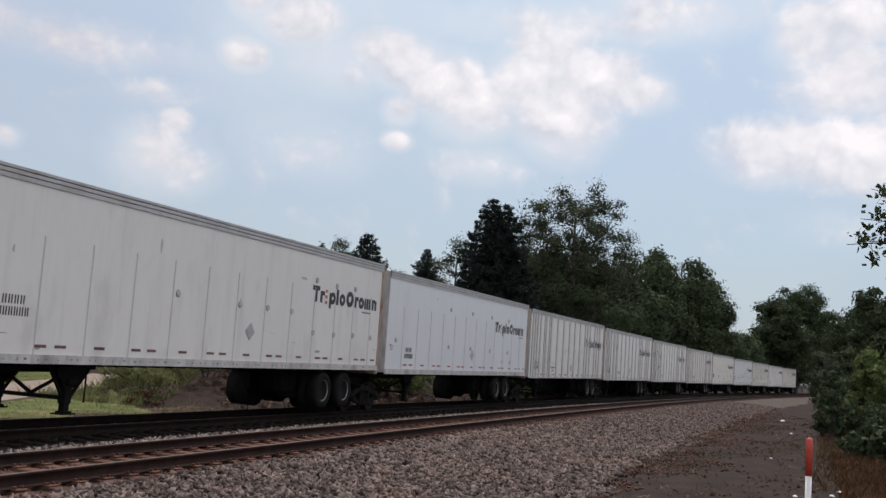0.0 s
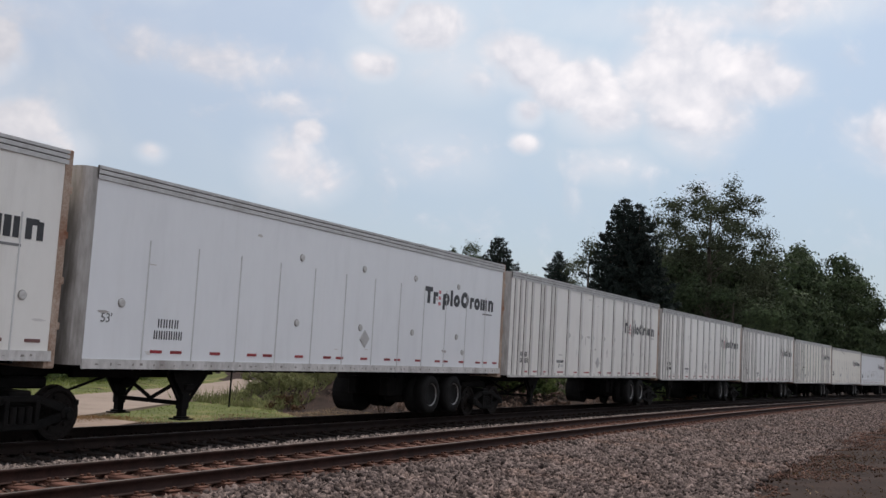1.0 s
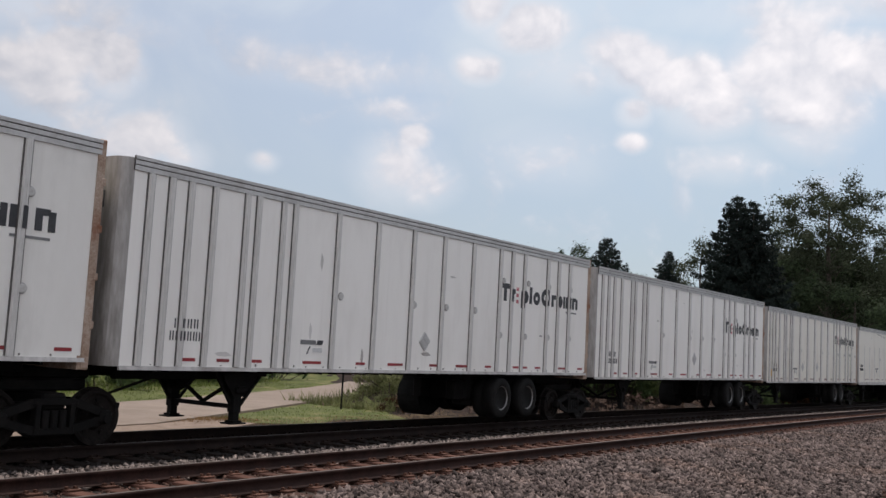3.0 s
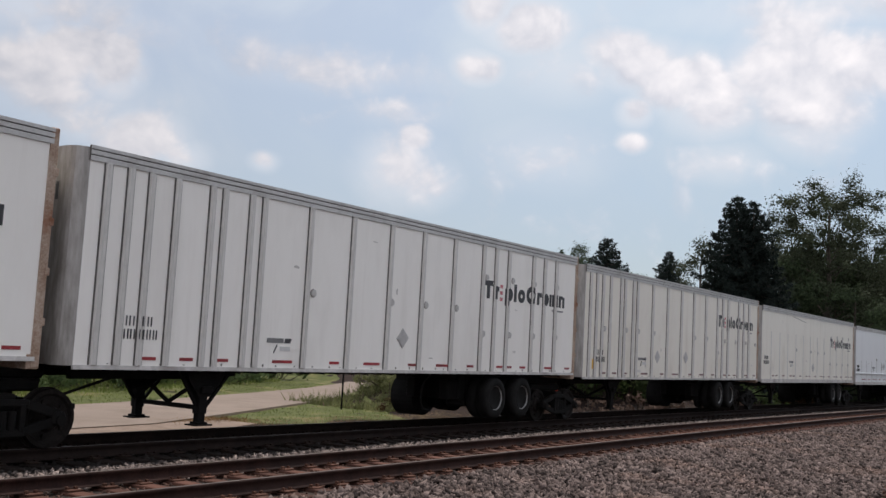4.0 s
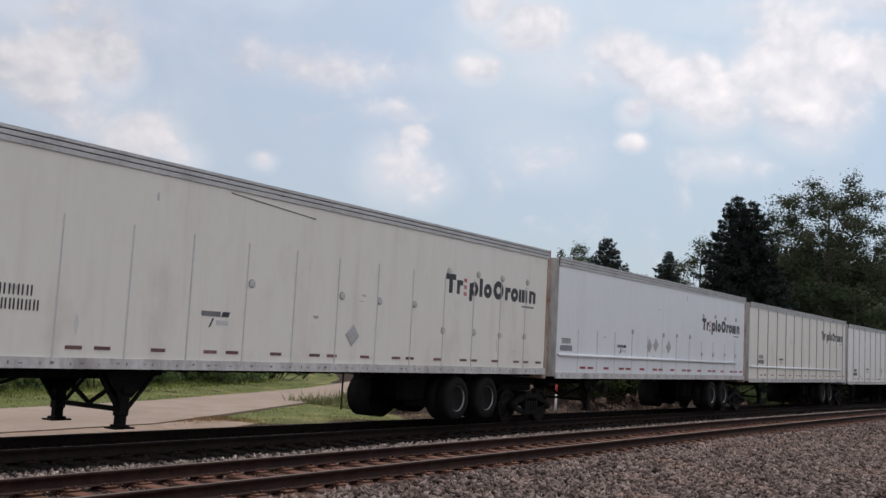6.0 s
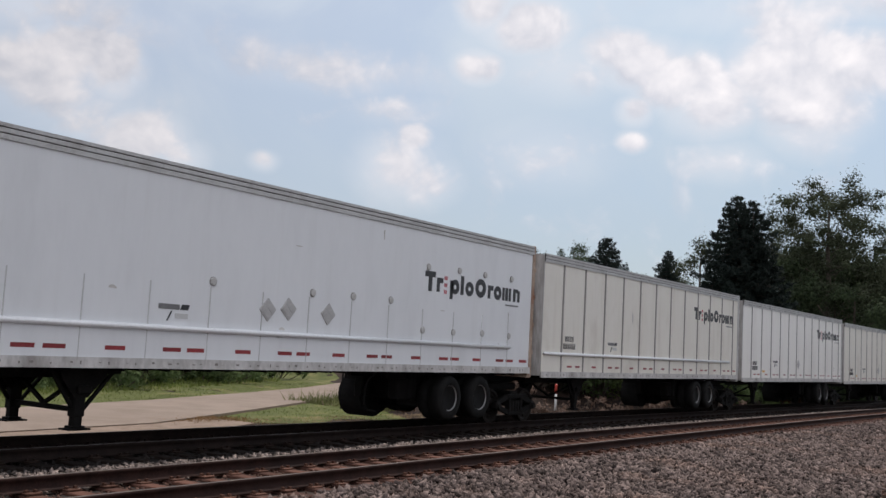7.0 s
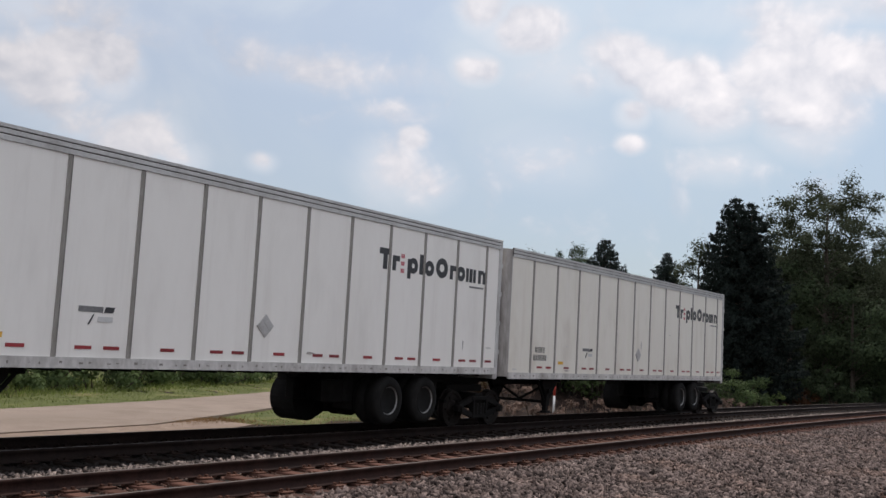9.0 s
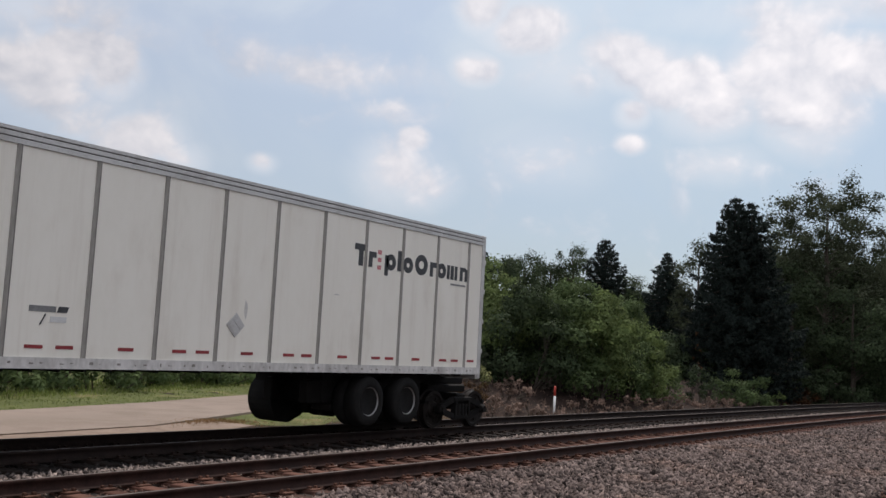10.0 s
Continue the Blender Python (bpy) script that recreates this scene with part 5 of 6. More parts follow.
def leaf_cloud(name, pts, size, material, parent, label="", out=None, droop=0.0, corners=4, wild=0.7, wide=0.36):
    """One small leaf at each point, lying roughly along the surface of its bough (out: the way out of it)."""
    n = len(pts)
    face = rng.normal(size=(n, 3))
    face /= np.linalg.norm(face, axis=1)[:, None]
    if out is not None:
        face = out + wild * face
        face /= np.linalg.norm(face, axis=1)[:, None] + 1e-9
    a = np.cross(face, rng.normal(size=(n, 3)))
    a /= np.linalg.norm(a, axis=1)[:, None] + 1e-9
    b = np.cross(face, a)
    L = (size * (0.6 + 0.8 * rng.random(n)))[:, None]
    tip = pts + a * L
    tip[:, 2] -= droop * L[:, 0]
    mid = pts + a * L * 0.45
    if corners == 4:
        v = np.stack([pts, mid + b * L * 0.33, tip, mid - b * L * 0.33], 1).reshape(-1, 3)
    else:
        v = np.stack([pts - b * L * wide, tip, pts + b * L * wide], 1).reshape(-1, 3)
    return attach(name, fast_mesh(name, v, np.arange(corners * n).reshape(n, corners), material), parent, label)


def lumps_in(n, rx, rz, z0, z1, r_lump, rs):
    """Centres and radii of the boughs that make up a crown."""
    out = []
    for _ in range(n):
        while True:
            p = rs.uniform(-1, 1, 3)
            if 0.25 < np.linalg.norm(p) and (np.abs(p) ** 3.2).sum() < 1:
                break
        out.append((p[0] * rx, p[1] * rx, (z0 + z1) / 2 + p[2] * (z1 - z0) / 2, r_lump * rs.uniform(0.55, 1.25)))
    return out


def shell_points(lumps, per_area, rs, fill=0.35, squash=0.8, under=1.0):
    """Points on and near the surface of the boughs, uneven, with gaps."""
    pts, outs = [], []
    for x, y, z, r in lumps:
        n = int(per_area * 12.6 * r * r)
        d = rs.normal(size=(n, 3))
        d /= np.linalg.norm(d, axis=1)[:, None]
        keep = (d[:, 2] > -0.2) | (rs.random_sample(n) < under)
        d = d[keep]
        n = len(d)
        bumps = 1 + 0.22 * np.sin(d[:, 0] * 5 + x) * np.sin(d[:, 1] * 6 + y) + 0.16 * np.sin(d[:, 2] * 9 + z)
        rad = r * bumps * (1 - fill * rs.random(n) ** 2) * (1 + 0.17 * rs.normal(size=n))
        q = d * rad[:, None] * rs.uniform(0.7, 1.4, 3)
        q[:, 2] *= squash
        pts.append(q + (x, y, z))
        outs.append(d)
    return np.concatenate(pts), np.concatenate(outs)


def limbs(bm, lumps, h, r0, base_split, rs):
    """Trunk and limbs from the ground into each bough."""
    lean = rs.uniform(-0.03, 0.03, 2) * h
    prev, rad = Vector((0, 0, -0.3)), r0
    for k in range(1, 6):
        z = h * 0.82 * k / 5
        p = Vector((lean[0] * k / 5 + rs.uniform(-0.1, 0.1), lean[1] * k / 5 + rs.uniform(-0.1, 0.1), z))
        nr = r0 * (1 - 0.8 * k / 5)
        rod(bm, prev, p, rad, nr, 8)
        prev, rad = p, nr
    for x, y, z, r in lumps[:26]:
        zb = max(base_split, min(z - 0.6 * math.hypot(x, y), h * 0.75))
        a = Vector((lean[0] * zb / h, lean[1] * zb / h, zb))
        b = Vector((x, y, z))
        m = (a + b) / 2 + Vector((rs.uniform(-.3, .3), rs.uniform(-.3, .3), 0.1 * (b - a).length))
        w = max(0.025, r0 * 0.26 * (1 - zb / h))
        rod(bm, a, m, w, w * 0.65, 6)
        rod(bm, m, b, w * 0.65, w * 0.2, 6)


def broadleaf(name, x, y, h, spread, seed, label, n=16, lump=1.6, leaf=0.18, density=48, low=0.25, material=None, fill=0.4, corners=3, under=0.45):
    rs = np.random.RandomState(seed)
    t = thing(name, label, "tree", pose(x, y, float(ground_z(x, y)), 0, 0, rs.uniform(0, 360)))
    lumps = lumps_in(n, spread - lump * 0.5, 0, h * low + lump, h - lump * 0.8, lump, rs)
    bm = bmesh.new()
    limbs(bm, lumps, h, 0.02 * h + 0.04, h * low * 0.8, rs)
    part("trunk", bm, M_BARK, t)
    pts, out = shell_points(lumps, density, rs, fill, under=under)
    leaf_cloud("crown", pts, leaf, material or M_LEAF, t, out=out, corners=corners, wild=0.55)
    return t


def spruce(x, y, h, spread, seed, label, low=0.03, leaf=0.19, dens=1.0, taper=0.74):
    rs = np.random.RandomState(seed)
    t = thing("spruce_tree", label, "tree", pose(x, y, float(ground_z(x, y)), 0, 0, rs.uniform(0, 360)))
    bm = bmesh.new()
    rod(bm, (0, 0, -0.3), (0, 0, h * 0.97), 0.018 * h, 0.02, 8)
    pts = []
    z = h * low
    while z < h * 0.985:
        k = 1 - z / h
        reach = spread * (min(1.0, k * 1.5) ** taper) * (0.9 + 0.2 * rs.rand())
        nb = max(4, int(5 + 9 * k))
        for i in range(nb):
            a = 2 * math.pi * (i + rs.rand()) / nb
            R = reach * rs.uniform(0.72, 1.14)
            m = max(10, int(108 * R * dens))
            u = rs.rand(m) ** 0.6
            wid = 0.22 * R * (1.05 - u) + 0.06
            px = np.cos(a) * u * R + rs.normal(size=m) * wid * 0.6
            py = np.sin(a) * u * R + rs.normal(size=m) * wid * 0.6
            pz = z - 0.26 * R * u + 0.24 * R * u ** 3 + rs.normal(size=m) * 0.07 - np.abs(rs.normal(size=m)) * 0.12
            pts.append(np.stack([px, py, pz], 1))
            if k > 0.15:
                rod(bm, (0, 0, z), (math.cos(a) * R * 0.8, math.sin(a) * R * 0.8, z - 0.18 * R), 0.012 * h * k + 0.01, 0.008, 5)
        z += h * 0.021 + 0.12
    part("trunk", bm, M_BARK, t)
    leaf_cloud("crown", np.concatenate(pts), leaf, M_NEEDLE, t, droop=0.3, corners=3, wide=0.24)
    return t


def bush(x, y, w, h, seed, label, leaf=0.16, density=55, material=None, name="bush", n=9, fill=0.45, deep=None, corners=3):
    rs = np.random.RandomState(seed)
    t = thing(name, label, "bush", pose(x, y, float(ground_z(x, y)), 0, 0, 0))
    lumps = []
    for k in range(2 * n):
        px, py = rs.uniform(-1, 1) * w * 0.5, rs.uniform(-1, 1) * (deep or w) * 0.4
        r = rs.uniform(0.09, 0.20) * min(h, w)
        rho = min(1.0, math.hypot(px / (w * 0.5), py / ((deep or w) * 0.4)))
        top = h * math.sqrt(1.02 - 0.75 * rho * rho) * (rs.uniform(0.82, 1.0) if k % 2 else rs.uniform(0.25, 0.85))
        lumps.append((px, py, max(r * 0.55, top - r), r))
    bm = bmesh.new()
    for px, py, pz, r in lumps[::2]:
        a = Vector((px * 0.4, py * 0.4, -0.2))
        rod(bm, a, (px, py, pz), 0.03 + 0.006 * h, 0.012, 5)
        for _ in range(3):
            rod(bm, (px * 0.8, py * 0.8, pz * 0.7), (px + rs.uniform(-r, r) * .8, py + rs.uniform(-r, r) * .8, pz + rs.uniform(0, r) * .8), 0.014, 0.004, 4)
    tagged(part("branchwork", bm, M_BARK, t), kind="stuff")
    pts, out = shell_points(lumps, density * 1.5, rs, fill, under=0.35)
    leaf_cloud("foliage", pts, leaf, material or M_LEAF_LIGHT, t, out=out, corners=corners, wild=0.5)
    return t


def blades(name, x, y, h, material, label, z=None, lean=0.35):
    """Grass: one thin three-cornered blade at each place."""
    n = len(x)
    z0 = ground_z(x, y) if z is None else z
    a = rng.uniform(0, 2 * np.pi, n)
    w = 0.012 + 0.012 * rng.random(n) + 0.02 * h
    base = np.stack([x, y, z0 - 0.02], 1)
    sidev = np.stack([np.cos(a), np.sin(a), np.zeros(n)], 1) * w[:, None]
    tip = base + np.stack([rng.normal(size=n) * lean * h, rng.normal(size=n) * lean * h, h * (0.6 + 0.7 * rng.random(n))], 1)
    v = np.stack([base - sidev, base + sidev, tip], 1).reshape(-1, 3)
    ob = attach(name, fast_mesh(name, v, np.arange(3 * n).reshape(n, 3), material), None)
    return tagged(ob, label, "grass", kind="stuff")


# tall trees beyond the far track
x, y = aim(72.85, 74)
spruce(x, y, 14.0, 3.6, 11, "tall dark spruce standing close beside its twin", dens=1.2, taper=0.60)
x, y = aim(73.75, 73.4)
spruce(x, y, 13.9, 3.6, 12, "tall dark spruce, second of a close pair", dens=1.2, taper=0.60)
x, y = aim(69.2, 92)
spruce(x, y, 11.6, 3.3, 13, "small dark spruce behind the bushes")
x, y = aim(58.75, 90)
spruce(x, y, 10.9, 2.0, 14, "small dark spruce far behind the bushes")
x, y = aim(65.7, 96)
spruce(x, y, 13.3, 4.3, 15, "broad dark evergreen behind the bushes")
x, y = aim(61.2, 98)
broadleaf("maple_tree", x, y, 12.2, 3.2, 21, "dark leafy tree behind the bushes", n=26, lump=1.1, low=0.05)
x, y = aim(63.9, 100)
broadleaf("maple_tree", x, y, 14.2, 2.6, 22, "slim leafy tree behind the bushes", n=24, lump=1.0, low=0.05)
x, y = aim(60.0, 94)
broadleaf("maple_tree", x, y, 10.6, 2.6, 25, "dark leafy tree behind the bushes", n=26, lump=1.0, low=0.05)
x, y = aim(62.6, 102)
broadleaf("maple_tree", x, y, 12.2, 2.6, 24, "dark leafy tree behind the bushes", n=26, lump=1.1, low=0.05)
x, y = aim(67.5, 97)
broadleaf("maple_tree", x, y, 9.8, 3.0, 26, "dark leafy tree between the evergreens", n=26, lump=1.1, low=0.05)
x, y = aim(70.9, 88)
broadleaf("maple_tree", x, y, 12.0, 2.4, 23, "small leafy tree beside the spruces", n=24, lump=1.0, low=0.05, material=M_LEAF_OLIVE)
x, y = aim(77.8, 86)
broadleaf("locust_tree", x, y, 18.8, 5.8, 31, "tall airy tree with sky showing through its crown", n=190, lump=1.0, leaf=0.17, density=28, low=0.12, material=M_LEAF_OLIVE, fill=0.8, under=0.8)
x, y = aim(75.9, 82)
broadleaf("maple_tree", x, y, 11.0, 2.6, 32, "dark leafy tree below the airy one", n=14, lump=1.3)
x, y = aim(79.2, 80)
broadleaf("maple_tree", x, y, 9.5, 3.4, 33, "dark dense tree below the airy one", n=16, lump=1.5, low=0.1)
for az, dist, h, sp, seed in ((80.6, 92, 13.0, 3.6, 34), (77.4, 96, 13.5, 3.8, 35), (81.5, 118, 16.6, 4.8, 41), (83.4, 136, 19.6, 5.6, 42), (85.0, 152, 17.6, 4.6, 43), (82.6, 126, 12.0, 4.5, 44), (87.0, 178, 10.5, 4.6, 45), (80.4, 102, 11.5, 4.2, 46), (86.0, 165, 11.0, 5.0, 47)):
    x, y = aim(az, dist)
    broadleaf("maple_tree", x, y, h, sp, seed, "full green maple beyond the train", n=84, lump=1.5, leaf=0.38, density=16, low=0.02)
for az, dist, h, sp, seed in ((89.3, 228, 21.5, 6.0, 51), (90.1, 268, 29.0, 7.5, 52), (93.6, 215, 19.0, 5.5, 53), (87.2, 218, 12.5, 6.0, 54), (95.0, 200, 20.0, 7.0, 55), (89.4, 248, 18.0, 8.0, 56), (91.5, 305, 24.0, 9.0, 57)):
    x, y = aim(az, dist)
    broadleaf("maple_tree", x, y, h, sp, seed, "distant leafy tree where the line bends away", n=78, lump=2.0, leaf=0.52, density=9, low=0.0)

# dark woods that close the distance
for az, dist, h, sp, seed in ((88.3, 315, 15, 12, 214), (90.0, 325, 15, 12, 215), (91.6, 335, 16, 12, 216), (93.6, 380, 20, 14, 217), (86.6, 250, 13, 10, 218), (54, 150, 10, 9, 201), (58, 155, 9, 9, 202), (62, 150, 9, 9, 203), (66, 150, 10, 9, 204), (70, 140, 11, 8, 205), (73.5, 130, 12, 7, 206), (77, 118, 12, 7, 207), (80, 112, 11, 6, 208), (50, 140, 9, 9, 209), (46, 130, 9, 9, 210),
                              (75.2, 96, 8, 4.5, 211), (78.4, 98, 9, 5, 212), (71.0, 100, 8, 4.5, 213)):
    x, y = aim(az, dist)
    broadleaf("woodland_tree", x, y, h, sp, seed, "dense dark tree at the edge of the woods", n=22, lump=2.4, leaf=0.45, density=9, low=-0.08)

# bushes on the bank beyond the far track
BANK = ((59.0, 50, 5.0, 6.2, 61), (61.4, 48, 4.6, 5.2, 62), (63.4, 50, 4.6, 6.3, 63), (65.4, 51, 4.2, 6.6, 64), (57.0, 52, 5.0, 5.6, 66), (60.6, 56, 6.0, 7.0, 68), (66.9, 54, 3.4, 5.8, 69), (68.2, 56, 3.0, 4.4, 70))
for az, dist, w, h, seed in BANK:
    x, y = aim(az, dist)
    bush(x, y, w, h, seed, "tall rounded green bush on the bank", leaf=0.14, density=60, n=22, fill=0.3, material=(M_LEAF_LIGHT, M_LEAF_SUNNY, M_LEAF)[seed * 7 % 3])
for az, dist, w, h, seed, mt in ((69.3, 58, 2.2, 2.5, 71, M_LEAF_LIGHT), (71.0, 61, 1.7, 2.6, 72, M_LEAF), (71.8, 63, 1.0, 2.5, 73, M_LEAF), (73.0, 66, 2.9, 2.5, 74, M_LEAF_LIGHT), (74.3, 68, 2.6, 2.3, 76, M_LEAF_LIGHT), (75.2, 70, 1.6, 1.3, 77, M_LEAF_SUNNY), (67.9, 55, 2.6, 2.6, 78, M_LEAF_LIGHT)):
    x, y = aim(az, dist)
    bush(x, y, w, h, seed, "low green shrub on the bank", leaf=0.13, density=60, n=9, material=mt)
x, y = aim(76.3, 76)
bush(x, y, 3.4, 1.9, 79, "rust-brown dead brush heap beside the shrubs", material=M_RUSTGRASS, name="brush_pile", density=70, leaf=0.14)
x, y = aim(77.6, 80)
bush(x, y, 2.2, 1.2, 80, "grey-brown dead brush beside the trees", material=M_BROWN, name="brush_pile", density=60, leaf=0.14)
x, y = aim(79.25, 84)
bush(x, y, 0.9, 1.9, 98, "pale young shrub before the dark woods", material=M_LEAF_SUNNY, name="sapling", density=60, leaf=0.12, n=5)
x, y = aim(71.0, 66)
bush(x, y, 0.5, 4.3, 99, "thin red-brown stalks among the shrubs", material=M_RUSTGRASS, name="sumac_stalks", density=60, leaf=0.12, n=7)
for az, dist, w, h, seed in ((59.6, 39.5, 2.0, 1.0, 81), (62.2, 41, 2.4, 1.1, 82), (65.0, 44, 2.6, 1.0, 83), (67.6, 48, 2.6, 1.1, 84), (70.0, 54, 3.0, 1.1, 85), (72.3, 60, 3.0, 1.0, 86)):
    x, y = aim(az, dist)
    bush(x, y, w, h, seed, "brown weeds on the dusty bank", material=M_BROWN, name="dry_weeds", density=70, leaf=0.12, n=10)
# dark undergrowth below the tall trees
for az, dist, w, h, seed in ((74.9, 76, 4.0, 3.0, 141), (76.6, 78, 5.0, 3.4, 142), (78.4, 80, 5.5, 3.6, 143), (80.2, 84, 6.0, 3.6, 144), (71.2, 74, 4.0, 3.6, 145), (69.6, 74, 4.5, 4.0, 146), (81.6, 92, 6.0, 4.0, 147)):
    x, y = aim(az, dist)
    bush(x, y, w, h, seed, "dark undergrowth in the shade of the trees", leaf=0.17, density=45, material=M_LEAF, n=14, name="undergrowth")
# thicket beyond the road
for i in range(13):
    x = 8 + i * 3.3
    y = 33.0 + 0.42 * max(0, x - 20) + (i % 3) * 0.7
    bush(x, y, 4.6, 2.6 + 0.5 * (i % 4), 90 + i, "thick green bush beyond the road", leaf=0.19, density=45, n=11)
# roadside brush beside the far track
for x, y, w, h, seed, mt in ((32.4, 23.8, 3.0, 1.5, 111, M_WEED), (34.6, 25.4, 3.4, 1.8, 112, M_WEED), (36.4, 23.4, 3.0, 1.5, 113, M_WEED), (31.0, 22.4, 1.6, 0.7, 114, M_STRAW), (38.8, 24.6, 3.2, 1.9, 115, M_LEAF_OLIVE), (35.4, 21.6, 2.4, 0.9, 116, M_STRAW), (38.4, 21.8, 2.6, 0.9, 117, M_BROWN)):
    bush(x, y, w, h, seed, "rank weeds at the end of the verge", material=mt, name="weed_clump", leaf=0.13, density=75, n=10)

# right side of the line: dark thicket and saplings
for az, dist, w, h, seed, mt in ((91.9, 46, 1.2, 2.1, 121, M_LEAF), (92.7, 47, 1.3, 1.7, 122, M_LEAF), (93.2, 35, 1.1, 0.8, 123, M_LEAF), (93.9, 34, 1.2, 1.2, 124, M_LEAF), (94.9, 33, 1.5, 1.4, 125, M_LEAF),
                                 (94.0, 50, 1.8, 1.6, 126, M_LEAF), (95.2, 47, 2.4, 2.0, 127, M_LEAF), (93.9, 55, 2.2, 4.6, 118, M_LEAF_SUNNY), (95.4, 54, 2.8, 5.0, 119, M_LEAF_SUNNY), (93.6, 62, 2.2, 3.6, 120, M_LEAF),
                                 (93.8, 66, 3.2, 8.9, 116, M_LEAF), (95.6, 64, 4.6, 9.2, 117, M_LEAF), (97.6, 56, 6.0, 8.0, 128, M_LEAF), (98.0, 40, 4.5, 4.2, 131, M_LEAF), (92.4, 84, 3.0, 4.4, 132, M_LEAF),
                                 (92.6, 105, 5.0, 6.6, 129, M_LEAF_OLIVE), (92.0, 145, 6.0, 8.0, 130, M_LEAF_OLIVE)):
    x, y = aim(az, dist)
    bush(x, y, w, h, seed, "shady green thicket beside the ballast", leaf=0.15 + 0.0012 * dist, density=50, material=mt, n=18, name="thicket")


def overhanging_tree():
    x0, y0 = aim(103.0, 21)
    t = thing("oak_tree", "leafy tree whose low branch hangs into view", "tree", pose(x0, y0, float(ground_z(x0, y0))))
    rs = np.random.RandomState(77)
    bm = bmesh.new()
    rod(bm, (0, 0, -0.3), (0.1, 0.1, 4.0), 0.20, 0.15, 10)
    rod(bm, (0.1, 0.1, 4.0), (0.0, 0.2, 9.0), 0.15, 0.05, 10)
    tips = []
    ends = []
    for az, el, d in ((92.5, 7.7, 21.0), (93.3, 7.9, 21.3), (93.2, 9.1, 21.5), (93.7, 10.7, 20.8), (94.3, 11.0, 21.2), (94.5, 8.2, 21), (96.0, 10.5, 22), (97, 9.0, 20.5)):
        ex, ey = aim(az, d)
        ends.append(Vector((ex - x0, ey - y0, 1.724 + d * math.tan(radians(el)) - float(ground_z(x0, y0)))))
    for e in ends:
        a = Vector((0.1, 0.15, 4.2 + 0.3 * rs.rand()))
        m = a.lerp(e, 0.55) + Vector((0, 0, 0.35))
        rod(bm, a, m, 0.06, 0.03, 6)
        rod(bm, m, e, 0.03, 0.006, 5)
        for k in range(9):
            p = m.lerp(e, 0.35 + 0.65 * rs.rand())
            q = p + Vector(rs.uniform(-0.28, 0.28, 3))
            rod(bm, p, q, 0.008, 0.003, 4)
            tips.append(np.array(q) + rs.normal(size=(9, 3)) * 0.07)
    part("trunk", bm, M_BARK, t)
    crown = lumps_in(14, 3.0, 0, 4.6, 9.5, 1.2, rs)
    crown = [c for c in crown if c[1] < 1.2]
    leaf_cloud("crown", np.concatenate([np.concatenate(tips), shell_points(crown, 22, rs, 0.6)[0]]), 0.13, M_LEAF, t)


overhanging_tree()

# grass
n = 48000
x = rng.uniform(8, 46, n)
y = rng.uniform(20, 46, n)
near_e = np.interp(x, [r[0] for r in ROAD], [r[1] for r in ROAD])
far_e = np.interp(x, [r[0] for r in ROAD], [r[2] for r in ROAD])
lawn_e = np.interp(x, [p[0] for p in LAWN_EDGE], [p[1] for p in LAWN_EDGE])
keep = ((y < near_e - 0.1) & (y > lawn_e + 0.2) & (x > 20) & (x < 32.5)) | ((y > far_e + 0.1) & (y < far_e + 12))
x, y = x[keep], y[keep]
blades("verge_grass", x, y, 0.05 + 0.05 * rng.random(len(x)) + 0.22 * rng.random(len(x)) * (y > np.interp(x, [r[0] for r in ROAD], [r[2] for r in ROAD]) + 4), M_GRASS, "green grass of the road verge")
n = 9000
x, y = rng.uniform(17, 33, n), rng.uniform(18.8, 21.6, n)
blades("dry_verge_grass", x, y, 0.03 + 0.05 * rng.random(n), M_TAN, "dry straw-coloured grass at the edge of the verge", lean=0.6)
n = 9000
x, y = rng.uniform(22, 60, n), rng.uniform(-5.5, 0.4, n)
k = (y < -0.3 - 0.035 * (x - 20)) | (rng.random(n) < 0.02)
blades("dry_grass", x[k], y[k], 0.08 + 0.22 * rng.random(int(k.sum())), M_STRAW, "dry brown grass along the earth path", lean=0.6)
n = 7000
x, y = rng.uniform(20, 33, n), rng.uniform(-4.5, -0.9, n)
k = y < -0.9 - 0.02 * (x - 20)
blades("rusty_grass", x[k], y[k], 0.06 + 0.2 * rng.random(int(k.sum())), M_RUSTGRASS, "rust-brown dead grass at the foot of the thicket", lean=0.6)
n = 5000
s, o = rng.uniform(30, 90, n), rng.uniform(5.0, 14.0, n)
x, y = bend_np(s, o)
blades("dead_grass", x, y, 0.06 + 0.16 * rng.random(n), M_BROWN, "dead brown grass on the dusty bank", lean=0.7)

n = 26000
s, o = 12 + 58 * rng.random(n) ** 1.3, rng.uniform(-15.0, -8.6, n)
k = np.sin(s * 0.31 + o * 0.8) + np.sin(o * 1.3 - s * 0.23 + 1.0) + 0.6 * np.sin(s * 1.1 + o * 2.0) + rng.normal(size=n) * 0.5 > 0.35
x, y = bend_np(s[k], o[k])
blades("path_grass", x, y, 0.025 + 0.06 * rng.random(len(x)), M_STRAW, "low dead grass and litter on the earth path", lean=1.1)
n = 5200
x, y = 20.2 + rng.normal(size=n) * 0.75, 21.7 + rng.normal(size=n) * 0.45
blades("dry_patch_grass", x, y, 0.05 + 0.07 * rng.random(n), M_RUSTPATCH, "rusty dry grass patch beside the lane", lean=0.6)
n = 7000
x, y = rng.uniform(30.2, 39.5, n), rng.uniform(22.6, 27.5, n)
k = (np.sin(x * 1.3) + np.sin(y * 1.7 + x) + rng.normal(size=n) * 0.6 > -0.4) & (y > 22.0 + 0.25 * (x - 30))
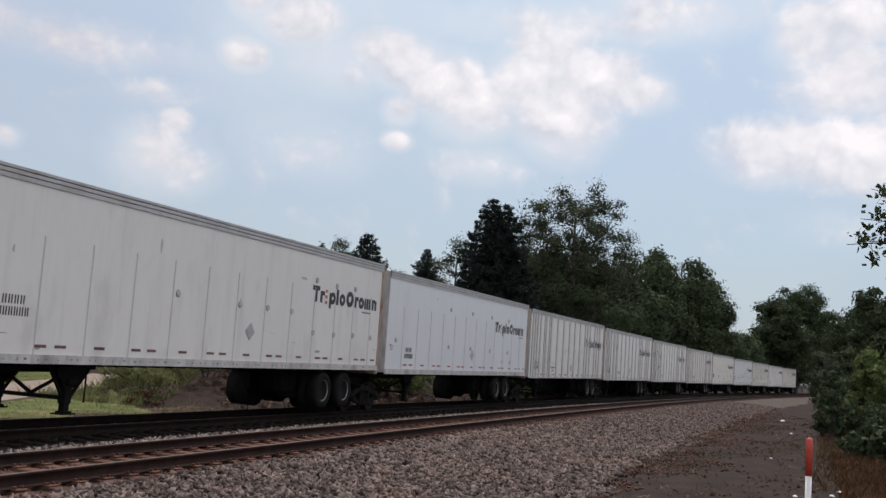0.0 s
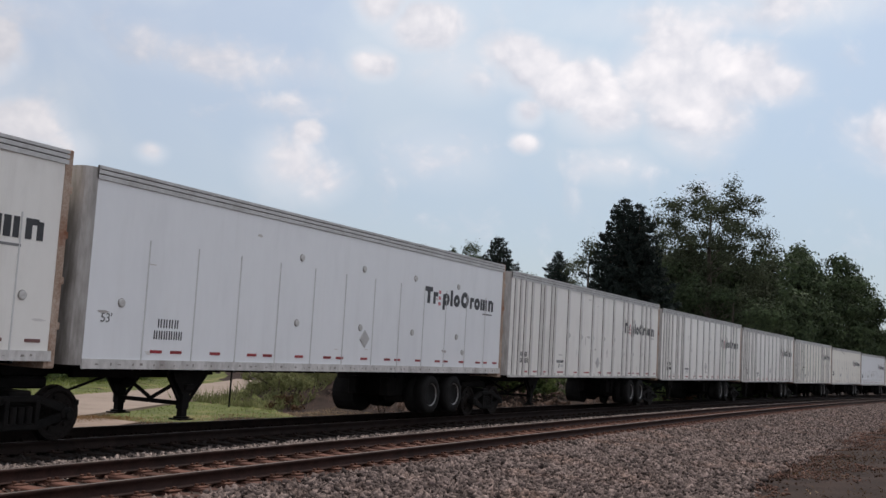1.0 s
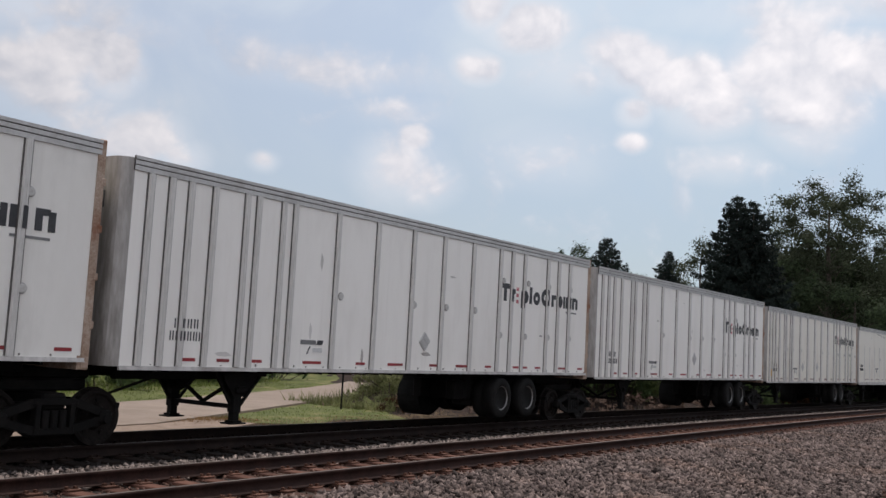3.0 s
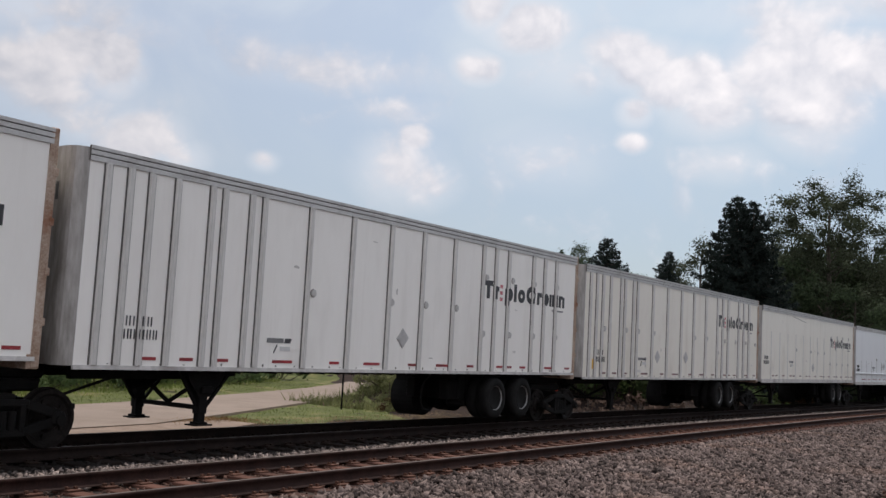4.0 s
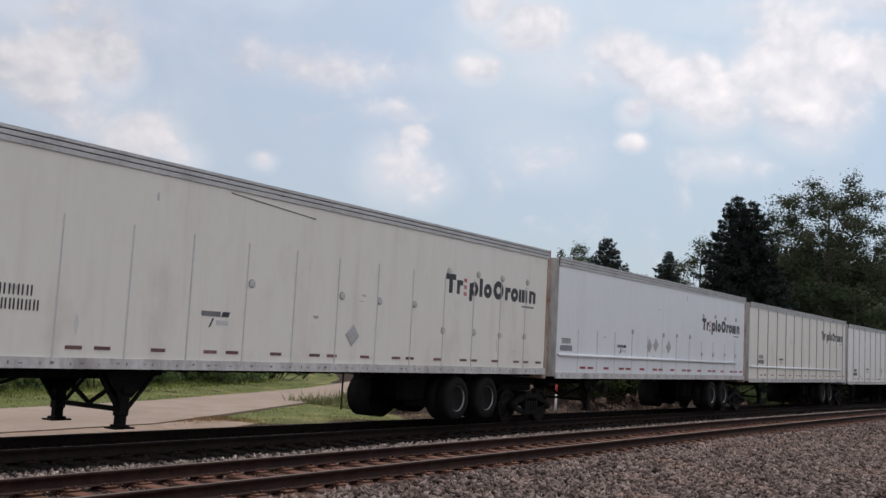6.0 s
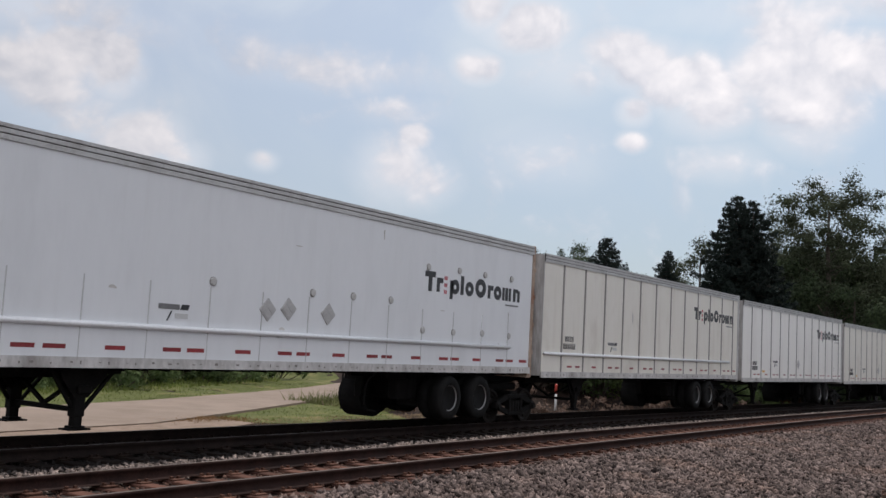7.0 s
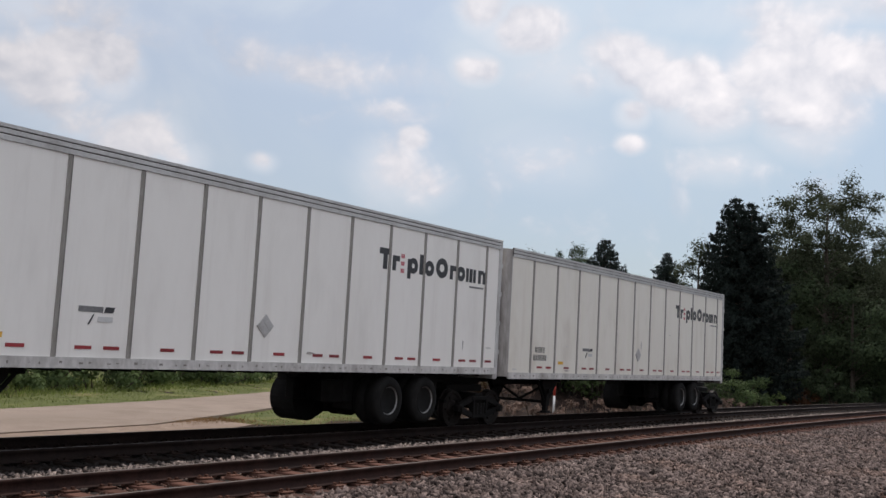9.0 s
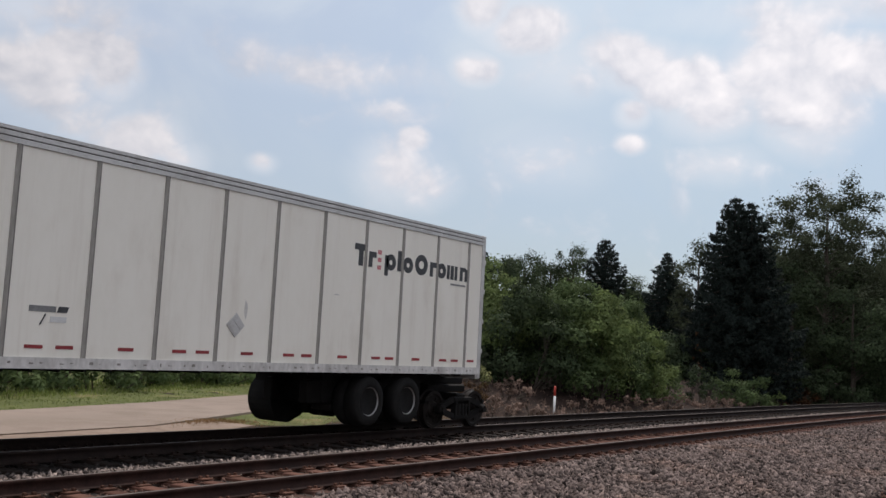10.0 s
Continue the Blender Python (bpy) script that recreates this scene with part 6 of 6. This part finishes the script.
blades("tall_weeds", x[k], y[k], 0.15 + 0.4 * rng.random(int(k.sum())) ** 1.5, M_WEED, "yellow-green weeds at the end of the verge", lean=0.5)

n = 1500
s, o = rng.uniform(12, 60, n), rng.uniform(-14.5, -9.0, n)
k = np.sin(s * 0.7 + o) + np.sin(o * 1.7 - s * 0.4) > 0.1
x, y = bend_np(s[k], o[k])
blades("dirt_debris", x, y, 0.01 + 0.05 * rng.random(len(x)) ** 2, M_BROWN, "small straw and twig bits lying on the earth", lean=3.0)

n = 420
s, o = rng.uniform(13, 50, n), rng.uniform(-15, -9.2, n)
x, y = bend_np(s, o)
blades("twigs", x, y, 0.02 + 0.03 * rng.random(n), M_TAN, "pale dry twigs and stalks lying on the earth", lean=5.0)

# ---- small things --------------------------------------------------------


def marker_stake(x, y, z0, z_split, z_top, r, label):
    t = thing("marker_stake", label, "marker post", pose(x, y, z0))
    bm = bmesh.new()
    rod(bm, (0, 0, -0.2), (0, 0, z_split - z0), r, r, 16)
    part("white_tube", bm, M_STAKE_WHITE, t, "white tube", True)
    bm = bmesh.new()
    lathe(bm, [(r * 1.12, 0), (r * 1.12, z_top - z_split - r * 0.8), (r * 0.9, z_top - z_split - r * 0.25), (r * 0.4, z_top - z_split)], 16)
    bmesh.ops.rotate(bm, cent=(0, 0, 0), matrix=Matrix.Rotation(radians(90), 3, "X"), verts=bm.verts[:])
    bmesh.ops.recalc_face_normals(bm, faces=bm.faces[:])
    ob = part("red_sleeve", bm, M_STAKE_RED, t, "red sleeve", True)
    ob.location.z = z_split - z0


x, y = aim(90.93, 15.0)
marker_stake(x, y, float(ground_z(x, y)), 1.724 - 15.0 * math.tan(radians(4.78)), 1.724 - 15.0 * math.tan(radians(2.77)), 0.042, "white plastic marker post with a red top")
x, y = aim(63.15, 43.5)
marker_stake(x, y, -0.6, 1.724 - 43.5 * math.tan(radians(2.1)), 1.724 - 43.5 * math.tan(radians(1.56)), 0.05, "white marker post with a red top beyond the rails")
post = thing("sign_post", "thin dark metal post on the grass verge", "post", pose(*aim(50.87, 38.0), -0.72))
bm = bmesh.new()
block(bm, -0.035, 0.035, -0.02, 0.02, -0.3, 1.75, 0.005)
part("upright", bm, M_BLACK, post)
bm = bmesh.new()
block(bm, -0.12, 0.12, -0.03, -0.021, 1.45, 1.72, 0.004)
part("plate", bm, M_GRIME_SHADE, post)


def litter(x, y, size, seed):
    rs = random.Random(seed)
    t = thing("litter", "crumpled pale scrap lying on the earth", "litter", pose(x, y, float(ground_z(x, y)) + size * 0.2, 0, 0, rs.uniform(0, 360)), group="scraps")
    bm = bmesh.new()
    bmesh.ops.create_icosphere(bm, subdivisions=2, radius=size)
    for v in bm.verts:
        v.co = Vector((v.co.x * rs.uniform(0.6, 1.2), v.co.y * rs.uniform(0.5, 1.0), v.co.z * rs.uniform(0.2, 0.6)))
    part("scrap", bm, M_PALE, t)


for k, (az, d, size) in enumerate(((89.55, 60, 0.14), (90.0, 46, 0.07), (89.0, 30, 0.05), (90.3, 20.5, 0.05), (92.1, 21.5, 0.06), (92.5, 22.5, 0.07), (91.8, 20.0, 0.05), (88.0, 17.5, 0.04))):
    litter(*aim(az, d), size, k)

motions()
